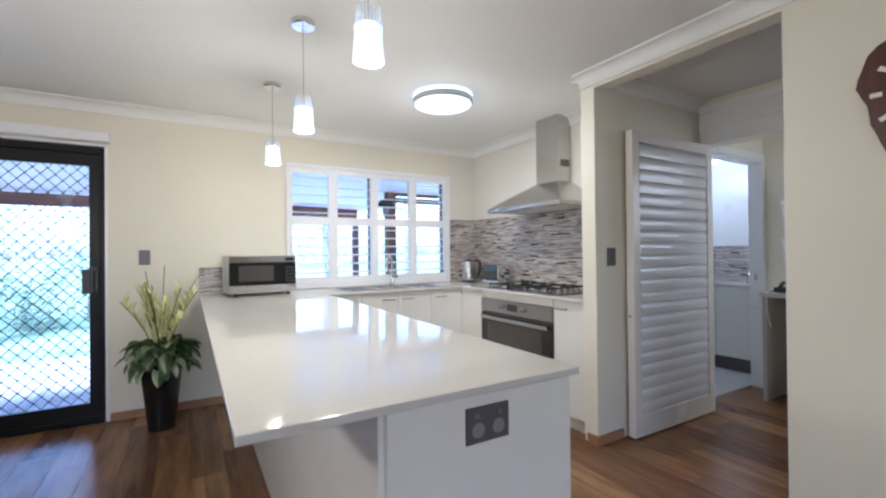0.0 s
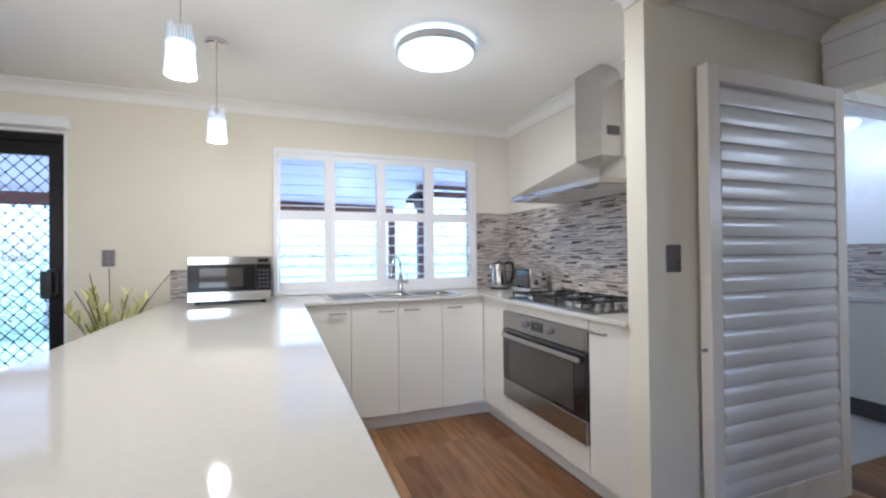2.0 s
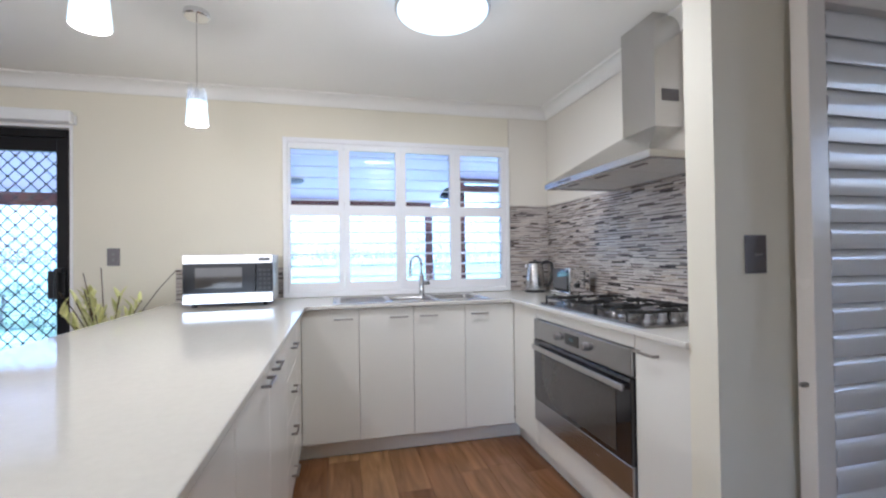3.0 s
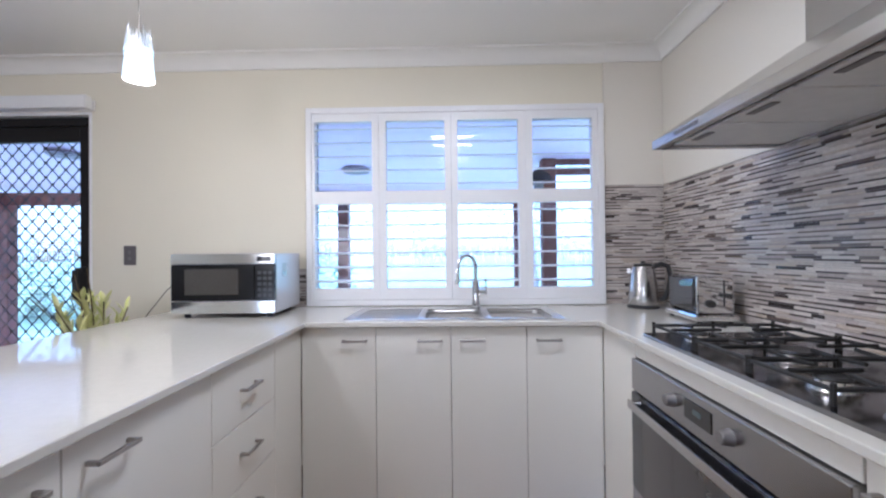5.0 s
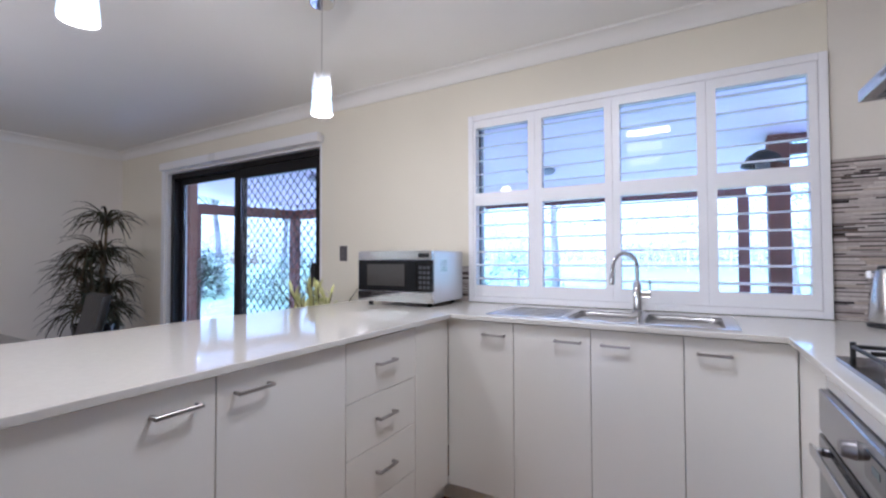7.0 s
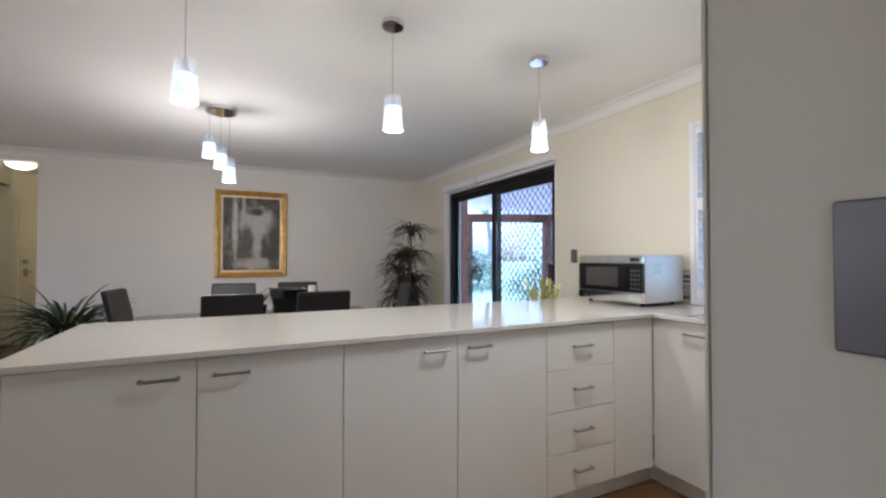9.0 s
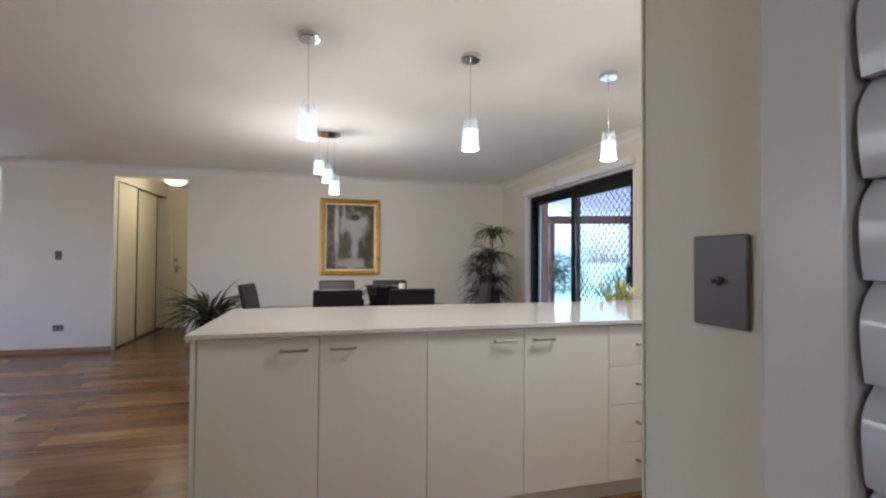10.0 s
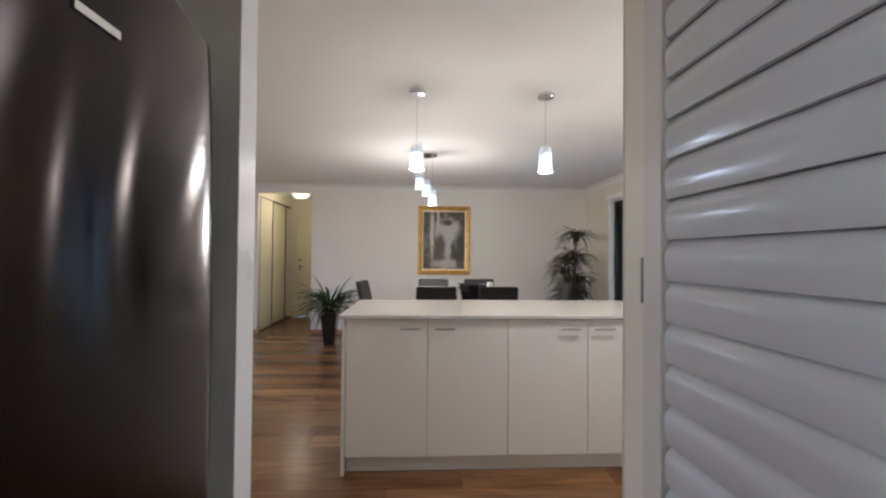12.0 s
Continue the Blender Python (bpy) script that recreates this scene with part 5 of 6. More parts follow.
for k in range(34):
    a = rnd.uniform(0, 2 * math.pi)
    blade(bm, (0.01 * math.cos(a), 0.01 * math.sin(a), 0.079), (math.cos(a), math.sin(a), rnd.uniform(0.4, 2.5)), rnd.uniform(0.14, 0.26), 0.012, rnd.uniform(0.8, 1.8), 5)
part("leaves", bm, M_FERN, tw, smooth=True)
for x, y, h in ((-1.0, 1.70, 0.17), (-1.0, 2.50, 0.26)):
    cn = thing("pillar_candle", (x, y, 0.752), "white pillar candle in a dark holder on the table", "candle", "candles")
    part("holder", lathe([(0, 0), (0.045, 0), (0.045, 0.008), (0.012, 0.02), (0.012, h - 0.09), (0.045, h - 0.08), (0.045, h - 0.072), (0, h - 0.072)], 20), M_BLACK, cn, smooth=True)
    part("wax", lathe([(0, h - 0.0715), (0.034, h - 0.0715), (0.034, h - 0.004), (0.03, h), (0, h - 0.003)], 20), M_WAX, cn, smooth=True)
    part("wick", tube([(0, 0, h - 0.004), (0.001, 0, h + 0.01)], 0.0012, 5), M_BLACK, cn)

# ---- painting ----
pt = thing("painting", (XW, 2.09, 1.0), "forest waterfall landscape painting in a gilt frame", "painting")
PW, PH = 0.89, 1.155
bm = bmesh.new()
prof = [(0.0, 0.0), (0.0, 0.030), (0.015, 0.042), (0.030, 0.034), (0.045, 0.040), (0.065, 0.022), (0.080, 0.018), (0.080, 0.0)]
rings = []
for sy, sz in ((-1, 0), (1, 0), (1, 1), (-1, 1)):
    ring = []
    for ins, out in prof:
        ring.append(bm.verts.new((0.001 + out, sy * (PW / 2 - ins), (PH - ins) if sz else ins)))
    rings.append(ring)
for k in range(4):
    a, b = rings[k], rings[(k + 1) % 4]
    for i in range(len(prof)):
        i2 = (i + 1) % len(prof)
        bm.faces.new((a[i], a[i2], b[i2], b[i]))
part("frame", bm, M_GOLD, pt, "carved gilt frame")
a, b = PW / 2 - 0.0805, PW / 2 - 0.094
part("slip", boxes((0.0165, -a, 0.0805, 0.0215, -b, PH - 0.0805), (0.0165, b, 0.0805, 0.0215, a, PH - 0.0805), (0.0165, -b, 0.0805, 0.0215, b, 0.094), (0.0165, -b, PH - 0.094, 0.0215, b, PH - 0.0805)), M_WAX, pt, "pale inner slip")


def painted_canvas():
    """A misty wood: pale stream and sky patch, dark foliage, grey trunks, worked from noise and soft shapes."""
    m = bpy.data.materials.new("landscape_canvas")
    m.use_nodes = True
    nt = m.node_tree
    n, l = nt.nodes, nt.links
    b = n["Principled BSDF"]
    b.inputs["Roughness"].default_value = 0.45
    tc = n.new("ShaderNodeTexCoord")
    sep = n.new("ShaderNodeSeparateXYZ")
    l.new(tc.outputs["Generated"], sep.inputs[0])

    def math_node(op, a, c=None, d=None):
        q = n.new("ShaderNodeMath")
        q.operation = op
        for i, v in enumerate((a, c, d)):
            if v is None:
                continue
            if isinstance(v, (int, float)):
                q.inputs[i].default_value = v
            else:
                l.new(v, q.inputs[i])
        return q.outputs[0]

    def blob(cy, cz, ry, rz):
        u = math_node("MULTIPLY", math_node("SUBTRACT", sep.outputs["Y"], cy), 1 / ry)
        v = math_node("MULTIPLY", math_node("SUBTRACT", sep.outputs["Z"], cz), 1 / rz)
        d = math_node("ADD", math_node("POWER", u, 2), math_node("POWER", v, 2))
        return d

    no = n.new("ShaderNodeTexNoise")
    no.inputs["Scale"].default_value, no.inputs["Detail"].default_value = 7, 8
    l.new(tc.outputs["Generated"], no.inputs["Vector"])
    cr = n.new("ShaderNodeValToRGB")
    e = cr.color_ramp.elements
    e[0].position, e[0].color = 0.35, (0.022, 0.018, 0.012, 1)
    e[1].position, e[1].color = 0.72, (0.26, 0.23, 0.17, 1)
    e.new(0.52).color = (0.085, 0.070, 0.042, 1)
    l.new(no.outputs["Fac"], cr.inputs["Fac"])
    col = cr.outputs["Color"]
    for cy, cz, ry, rz, tone in ((0.58, 0.66, 0.30, 0.20, (0.50, 0.49, 0.46)), (0.22, 0.62, 0.05, 0.45, (0.56, 0.53, 0.48)), (0.36, 0.72, 0.035, 0.35, (0.48, 0.46, 0.42)), (0.55, 0.10, 0.34, 0.08, (0.50, 0.44, 0.38)),
                                 (0.58, 0.30, 0.08, 0.22, (0.46, 0.45, 0.46)), (0.55, 0.80, 0.14, 0.05, (0.05, 0.045, 0.035)), (0.88, 0.35, 0.12, 0.30, (0.05, 0.055, 0.04)), (0.42, 0.40, 0.10, 0.22, (0.07, 0.060, 0.025))):
        mr = n.new("ShaderNodeMapRange")
        mr.inputs["From Min"].default_value, mr.inputs["From Max"].default_value = 1.5, 0.3
        l.new(math_node("ADD", blob(cy, cz, ry, rz), math_node("MULTIPLY", math_node("SUBTRACT", no.outputs["Fac"], 0.5), 3.0)), mr.inputs["Value"])
        mx = n.new("ShaderNodeMix")
        mx.data_type = "RGBA"
        l.new(mr.outputs["Result"], mx.inputs["Factor"])
        l.new(col, mx.inputs["A"])
        mx.inputs["B"].default_value = (*tone, 1)
        col = mx.outputs["Result"]
    l.new(col, b.inputs["Base Color"])
    return m


part("canvas", boxes((0.002, -PW / 2 + 0.079, 0.079, 0.016, PW / 2 - 0.079, PH - 0.079)), painted_canvas(), pt, "dark misty forest scene")

# ---- wall clock ----
ck = thing("wall_clock", (XR, 0.730, 1.89), "irregular dark polished wood slab clock with pale hour marks", "clock")
rc_ = random.Random(11)
outline = []
for k in range(40):
    a = 2 * math.pi * k / 40
    r = 0.255 + 0.018 * math.sin(3 * a + 1.0) + 0.012 * math.sin(5 * a) + 0.008 * math.sin(11 * a)
    outline.append((r * math.cos(a) * 0.95, r * math.sin(a) * 1.0))
bm = prism(outline, 0.0, 0.022)
bmesh.ops.bevel(bm, geom=[e for e in bm.edges if abs(e.verts[0].co.z - e.verts[1].co.z) < 1e-5 and e.verts[0].co.z > 0.01], offset=0.004, segments=2, affect="EDGES")
turn_to_wall = Matrix(((0, 0, -1), (-1, 0, 0), (0, 1, 0)))
bmesh.ops.transform(bm, verts=bm.verts, matrix=turn_to_wall.to_4x4())
slab = part("slab", bm, M_CLOCK, ck, "dark polished timber slab", True)
for k in range(12):
    a = radians(30 * k)
    r = 0.185
    bm = boxes((-0.009, -0.018, 0.0225, 0.009, 0.018, 0.0245))
    bmesh.ops.rotate(bm, verts=bm.verts, cent=(0, 0, 0), matrix=Matrix.Rotation(a - radians(90), 3, "Z"))
    bmesh.ops.translate(bm, verts=bm.verts, vec=(r * math.cos(a), r * math.sin(a), 0))
    bmesh.ops.transform(bm, verts=bm.verts, matrix=turn_to_wall.to_4x4())
    part("hour_mark", bm, M_WAX, slab, "pale inlaid hour mark")

# ---- hallway ----
cl = thing("sliding_closet", (-5.3, -1.07, 0), "cream sliding closet doors with bronze edges", "closet", kind="structure")
for k, (x0, x1, y) in enumerate(((0.25, 1.18, -0.02), (1.13, 1.80, 0.02))):
    d = part("closet_door", boxes((x0 + 0.03, y - 0.012, 0.02, x1 - 0.03, y + 0.012, 2.29)), M_CREAMDOOR, cl, "cream sliding panel")
    part("edge", boxes((x0, y - 0.016, 0.02, x0 + 0.036, y + 0.018, 2.29), bevel=0.002), M_BROWNMETAL, d, "bronze metal edge")
    part("edge", boxes((x1 - 0.036, y - 0.018, 0.02, x1, y + 0.016, 2.29), bevel=0.002), M_BROWNMETAL, d, "bronze metal edge")
part("track", boxes((0.0, -0.045, 0.0, 1.82, 0.045, 0.019), (0.0, -0.045, 2.292, 1.82, 0.045, 2.30)), M_BROWNMETAL, cl, "bronze sliding track")
ed = thing("entry_door", (-5.36, -0.575, 0), "cream hallway door, closed, with a lever lock", "door", kind="structure")
part("door_leaf", boxes((-0.02, -0.3545, 0.004, 0.02, 0.3545, 2.0795), bevel=0.002), M_CREAMDOOR, ed, "cream flush door leaf")
part("door_handle", boxes((0.0205, -0.31, 0.98, 0.026, -0.26, 1.10), (0.026, -0.30, 1.05, 0.06, -0.285, 1.065), (0.05, -0.30, 1.05, 0.062, -0.19, 1.065), bevel=0.002), M_HANDLE, ed)
part("deadlock", lathe([(0, 1.17), (0.03, 1.17), (0.03, 1.23), (0, 1.23)], 16, None, (0.03, -0.285, 0)), M_HANDLE, ed)
part("architrave", boxes((0.061, -0.42, 0.0, 0.073, -0.356, 2.13), (0.061, 0.356, 0.0, 0.073, 0.42, 2.13), (0.061, -0.356, 2.066, 0.073, 0.356, 2.13), bevel=0.002), M_CREAMDOOR, ed)

# ---- passage and laundry ----
pj = thing("laundry_doorway", (4.15, 2.29, 0), "white painted laundry door frame", "door frame", kind="structure")
part("architrave", boxes((-0.06, -0.016, 0, 0.0, -0.001, 2.17), (0.85, -0.016, 0, 0.905, -0.001, 2.17), (0.0, -0.016, 2.11, 0.849, -0.001, 2.17)), M_TRIM, pj)
part("jamb", boxes((0.001, 0, 0, 0.02, 0.108, 2.09), (0.86, 0, 0, 0.908, 0.108, 2.09), (0.001, 0, 2.09, 0.908, 0.108, 2.108)), M_TRIM, pj)
part("latch_plate", boxes((0.857, 0.04, 1.0, 0.8595, 0.065, 1.06)), M_HANDLE, pj)
ph = thing("passage_pelmet", (4.0, 1.20, 2.12), "white painted panel and rail over the passage opening", "pelmet", kind="structure")
part("panel", boxes((-0.025, 0.0, 0.0, -0.001, 1.07, 0.32), bevel=0.002), M_TRIM, ph)
part("upper_rail", boxes((-0.045, 0.0, 0.255, -0.026, 1.07, 0.30), bevel=0.003), M_TRIM, ph)
part("lower_rail", boxes((-0.040, 0.0, 0.12, -0.026, 1.07, 0.15), bevel=0.003), M_TRIM, ph)
part("door_jamb", boxes((0.0, 1.065, -2.12, 0.10, 1.089, -0.001)), M_TRIM, ph)
# Added window, never in view; it only frames the passage fill lamp.
pw = thing("window_2", (4.2, 0.3, 0.9), "white framed window added out of view for the passage fill", "window", kind="structure")
part("window_frame", boxes((0.001, 0.03, 0.001, 0.045, 0.08, 1.199), (0.755, 0.03, 0.001, 0.799, 0.08, 1.199), (0.045, 0.03, 0.001, 0.755, 0.08, 0.045), (0.045, 0.03, 1.155, 0.755, 0.08, 1.199)), M_TRIM, pw)
g = part("pane", boxes((0.046, 0.052, 0.046, 0.754, 0.057, 1.154)), M_GLASS, pw)
g.visible_shadow = False
pe = thing("window_3", (5.06, 0.6, 1.45), "high white framed window added out of view for the passage fill", "window", kind="structure")
part("window_frame", boxes((0.03, 0.001, 0.001, 0.08, 0.035, 0.699), (0.03, 0.665, 0.001, 0.08, 0.699, 0.699), (0.03, 0.035, 0.001, 0.08, 0.665, 0.035), (0.03, 0.035, 0.665, 0.08, 0.665, 0.699)), M_TRIM, pe)
g = part("pane", boxes((0.052, 0.036, 0.036, 0.057, 0.664, 0.664)), M_GLASS, pe)
g.visible_shadow = False
lc = thing("laundry_cabinet", (5.36, 2.45, 0), "white laundry base cabinet with a pale benchtop", "cabinet")
part("body", boxes((0.0, 0.0, 0.15, 0.62, 1.3, 0.89), bevel=0.002), M_CAB, lc)
part("kickboard", boxes((0.05, 0.0, 0.0, 0.62, 1.3, 0.149)), M_PLATE, lc, "grey kickboard")
part("benchtop", boxes((-0.02, -0.02, 0.891, 0.638, 1.32, 0.925), bevel=0.003), M_BENCH, lc, "pale benchtop")
for k in range(3):
    part("cabinet_door", boxes((-0.019, 0.43 * k + 0.003, 0.155, -0.001, 0.43 * k + 0.427, 0.885), bevel=0.0015), M_CAB, lc)
sj = thing("soap_bottle", (5.52, 2.62, 0.925), "small clear soap bottle on the laundry bench", "bottle")
part("bottle", lathe([(0, 0), (0.03, 0), (0.032, 0.10), (0.012, 0.12), (0.012, 0.14), (0, 0.14)], 16), M_STEEL, sj, smooth=True)
ll = thing("laundry_light", (5.78, 3.12, CEIL), "round lit laundry ceiling light", "ceiling light")
part("base", lathe([(0, 0), (0.06, 0), (0.06, -0.015), (0.02, -0.03), (0.02, -0.10), (0, -0.10)], 28), M_TRIM, ll, smooth=True)
part("diffuser", lathe([(0.0, -0.095), (0.12, -0.10), (0.145, -0.115), (0.13, -0.15), (0.08, -0.175), (0, -0.182)], 28), M_OYSTER, ll, "lit diffuser", True)
point_lamp("laundry_lamp", (5.35, 3.2, 2.15), 1.8, 0.14, (0.84, 0.88, 1.0))
dk = thing("passage_desk", (4.62, 1.45, 0), "pale desk ledge against the passage wall", "desk")
part("top", boxes((0.0, 0.0, 0.885, 0.424, 0.70, 0.925), bevel=0.003), M_BENCH, dk)
part("side_panel", boxes((0.03, 0.66, 0.0, 0.424, 0.69, 0.884)), M_CARC, dk, "shadowed grey side panel")
part("side_panel", boxes((0.03, 0.01, 0.0, 0.424, 0.04, 0.884)), M_CARC, dk)
tl = thing("telephone", (4.80, 2.03, 0.925), "small black telephone with a hanging white cord", "telephone")
part("body", boxes((-0.08, -0.06, 0.0, 0.08, 0.06, 0.04), bevel=0.012, seg=2), M_BLACK, tl)
part("receiver", tube([(-0.09, 0, 0.045), (-0.05, 0, 0.075), (0.05, 0, 0.075), (0.09, 0, 0.045)], 0.016, 8), M_BLACK, tl, smooth=True)
part("cord", tube([(-0.08, 0.05, 0.02), (-0.185, 0.06, 0.01), (-0.195, 0.06, -0.10), (-0.19, 0.05, -0.22), (-0.17, 0.04, -0.28)], 0.003, 6), M_WAX, tl)
plate("power_outlet", (5.06, 2.06, 1.03), (-1, 0, 0), 0.118, 0.076, "graphite power outlet above the passage desk", [(-0.02, 0.02), (0.02, 0.02)], [(-0.03, -0.01), (0.03, -0.01)])
for z in (1.352, 1.682):
    sh = thing("wall_shelf", (5.06, 1.55, z), "small white bracketed wall shelf in the passage", "shelf", "passage shelves")
    part("board", boxes((-0.16, 0.0, 0.0, -0.001, 0.55, 0.035), bevel=0.003), M_TRIM, sh)
    part("bracket", prism([(-0.155, -0.002), (-0.001, -0.002), (-0.001, -0.25), (-0.07, -0.25)], 0.53, 0.548), M_TRIM, sh)
    br = sh.children[-1]
    br.data.transform(Matrix(((1, 0, 0, 0), (0, 0, 1, 0), (0, 1, 0, 0), (0, 0, 0, 1))))

jr = thing("storage_jar", (4.955, 2.00, 1.717), "white jar with a red lid on the wall shelf", "jar", rz=8)
part("jar", lathe([(0, 0), (0.045, 0), (0.048, 0.006), (0.048, 0.125), (0.040, 0.14), (0, 0.14)], 24), M_WAX, jr, smooth=True)
part("lid", lathe([(0, 0.1405), (0.044, 0.1405), (0.046, 0.146), (0.046, 0.168), (0.042, 0.174), (0, 0.174)], 24), M_REDLID, jr, "red screw lid", True)
part("label_band", lathe([(0.0485, 0.012), (0.049, 0.013), (0.049, 0.055), (0.0485, 0.056)], 24), M_SKIRT, jr, "brown paper band")
cd_ = thing("card", (5.0, 2.075, 1.717), "pale card leaning on the wall shelf", "card", rz=-12)
part("sheet", boxes((-0.045, -0.004, 0.0, 0.045, 0.0, 0.145), bevel=0.001), M_WAX, cd_)
bk_ = thing("plastic_basket", (4.80, 1.83, 0.0), "white slatted plastic basket on the floor under the desk", "basket")
part("base", boxes((-0.10, -0.13, 0.0, 0.10, 0.13, 0.012), bevel=0.003), M_SHUT, bk_)
for zz in (0.03, 0.09, 0.15, 0.21):
    part("band", boxes((-0.11, -0.14, zz, -0.102, 0.14, zz + 0.032), (0.102, -0.14, zz, 0.11, 0.14, zz + 0.032), (-0.102, -0.14, zz, 0.102, -0.132, zz + 0.032), (-0.102, 0.132, zz, 0.102, 0.14, zz + 0.032)), M_SHUT, bk_)
for px_, py_ in ((-0.104, -0.134), (0.096, -0.134), (-0.104, 0.126), (0.096, 0.126)):
    part("corner_post", boxes((px_ + 0.0005, py_ + 0.0005, 0.0122, px_ + 0.0075, py_ + 0.0075, 0.25)), M_SHUT, bk_)

# ---- patio and garden ----
solid("ground", boxes((-120, YN + 0.22, -0.9, 120, 240, -0.20)), M_GRASS, "green lawn reaching to the distance", "ground")
solid("patio_slab", boxes((-7.5, YN + 0.221, -0.199, 6.6, 8.0, -0.135)), M_GROUT, "patio slab below the pavers", "patio")
solid("brick_reveal", boxes((DX0 - 0.30, YN + 0.221, -0.13, DX0 - 0.02, YN + 0.34, 2.6), (DX1 + 0.02, YN + 0.221, -0.13, WX0 - 0.1, YN + 0.34, 2.6)), M_BRICK, "red brick outer wall skin", "wall")
POSTS = [(-3.85, 5.75, 0.09), (-3.32, 7.10, 0.13), (0.70, 7.45, 0.13), (3.06, 6.40, 0.14), (2.93, 7.63, 0.10)]
for x, y, w in POSTS:
    po = thing("patio_post", (x, y, -0.135), "red-brown stained timber patio post", "post", "patio posts")
    top = 2.35 if y < 6.5 and x > 0 else 2.04
    part("shaft", boxes((-w / 2, -w / 2, 0, w / 2, w / 2, top), bevel=0.006), M_POST, po)
    part("bracket", boxes((-w / 2 - 0.01, -w / 2 - 0.01, 0, w / 2 + 0.01, w / 2 + 0.01, 0.10), bevel=0.003), M_ALU, po, "metal post shoe")


def beam(p, q, z, w=0.07, h=0.15):
    a, b = Vector((*p, z)), Vector((*q, z))
    d = (b - a).normalized()
    s = Vector((-d.y, d.x, 0)) * w / 2
    bm = bmesh.new()
    lo = [bm.verts.new(v) for v in (a - s, b - s, b + s, a + s)]
    hi = [bm.verts.new(v.co + Vector((0, 0, h))) for v in lo]
    for k in range(4):
        bm.faces.new((lo[k], lo[(k + 1) % 4], hi[(k + 1) % 4], hi[k]))
    bm.faces.new(lo[::-1])
    bm.faces.new(hi)
    return tagged(new("patio_beam", mesh_of("patio_beam", bm, M_POST)), "red-brown stained timber patio beam on posts", "beam", "patio beams")


for p, q in (((-3.86, 4.95), (-3.85, 5.80)), ((-3.85, 5.75), (-3.32, 7.12)), ((-3.34, 7.10), (0.72, 7.46)), ((0.70, 7.45), (2.96, 7.64))):
    beam(p, q, 1.905)
for z, h in ((2.055, 0.075), (2.160, 0.055)):
    beam((3.06, 6.40), (5.4, 6.42), z, 0.07, h)
bm = bmesh.new()
roof_z = lambda y: 2.42 - 0.1315 * (y - YN - 0.221)
rf = [bm.verts.new((x, y, roof_z(y))) for x, y in ((-4.3, YN + 0.221), (6.6, YN + 0.221), (6.6, 6.47), (3.16, 6.47), (3.16, 7.75), (-4.3, 7.75))]
rt = [bm.verts.new(v.co + Vector((0, 0, 0.06))) for v in rf]
for k in range(6):
    bm.faces.new((rf[k], rf[(k + 1) % 6], rt[(k + 1) % 6], rt[k]))
bm.faces.new(rf[::-1])
bm.faces.new(rt)
solid("patio_roof", bm, M_PATIOROOF, "pale patio roof sheeting", "roof")
ln_ = thing("patio_lantern", (2.955, 6.33, 1.97), "dark domed lantern on a timber patio post", "lantern")
part("hood", lathe([(0.0, 0.13), (0.04, 0.125), (0.10, 0.085), (0.145, 0.02), (0.15, 0.0), (0.138, 0.0), (0.09, 0.07), (0.0, 0.10)], 20), M_ALU, ln_, "dark metal dome hood", True)
part("lamp_body", lathe([(0, -0.10), (0.045, -0.10), (0.05, 0.06), (0, 0.06)], 14), M_SASH, ln_, smooth=True)
for x, y in ((-1.6, 6.0), (1.05, 6.6)):
    pf = thing("patio_light", (x, y, 2.42 - 0.1315 * (y - YN - 0.221)), "round patio ceiling light fitting, unlit", "ceiling light", "patio lights")
    part("body", lathe([(0, 0), (0.15, 0), (0.155, -0.012), (0.13, -0.034), (0.08, -0.042), (0, -0.042)], 24), M_SASH, pf, smooth=True)
op = thing("patio_plant", (-3.31, 5.45, -0.108), "leafy green shrub in a dark patio pot", "plant")
tapered_pot(op, 0.16, 0.21, 0.42)
part("trunk", tube([(0, 0, 0.38), (0.01, 0.01, 1.0)], 0.015, 7), M_STEM, op)
bm = bmesh.new()
for k in range(330):
    v = Vector((rnd.gauss(0, 1), rnd.gauss(0, 1), rnd.gauss(0, 1))).normalized() * rnd.uniform(0.10, 0.42)
    a = rnd.uniform(0, 2 * math.pi)
    blade(bm, (v.x, v.y, 1.14 + v.z * 0.95), (math.cos(a), math.sin(a), rnd.uniform(-0.3, 0.7)), rnd.uniform(0.10, 0.17), 0.03, 1.0, 4)
part("leaves", bm, M_FERN, op, smooth=True)


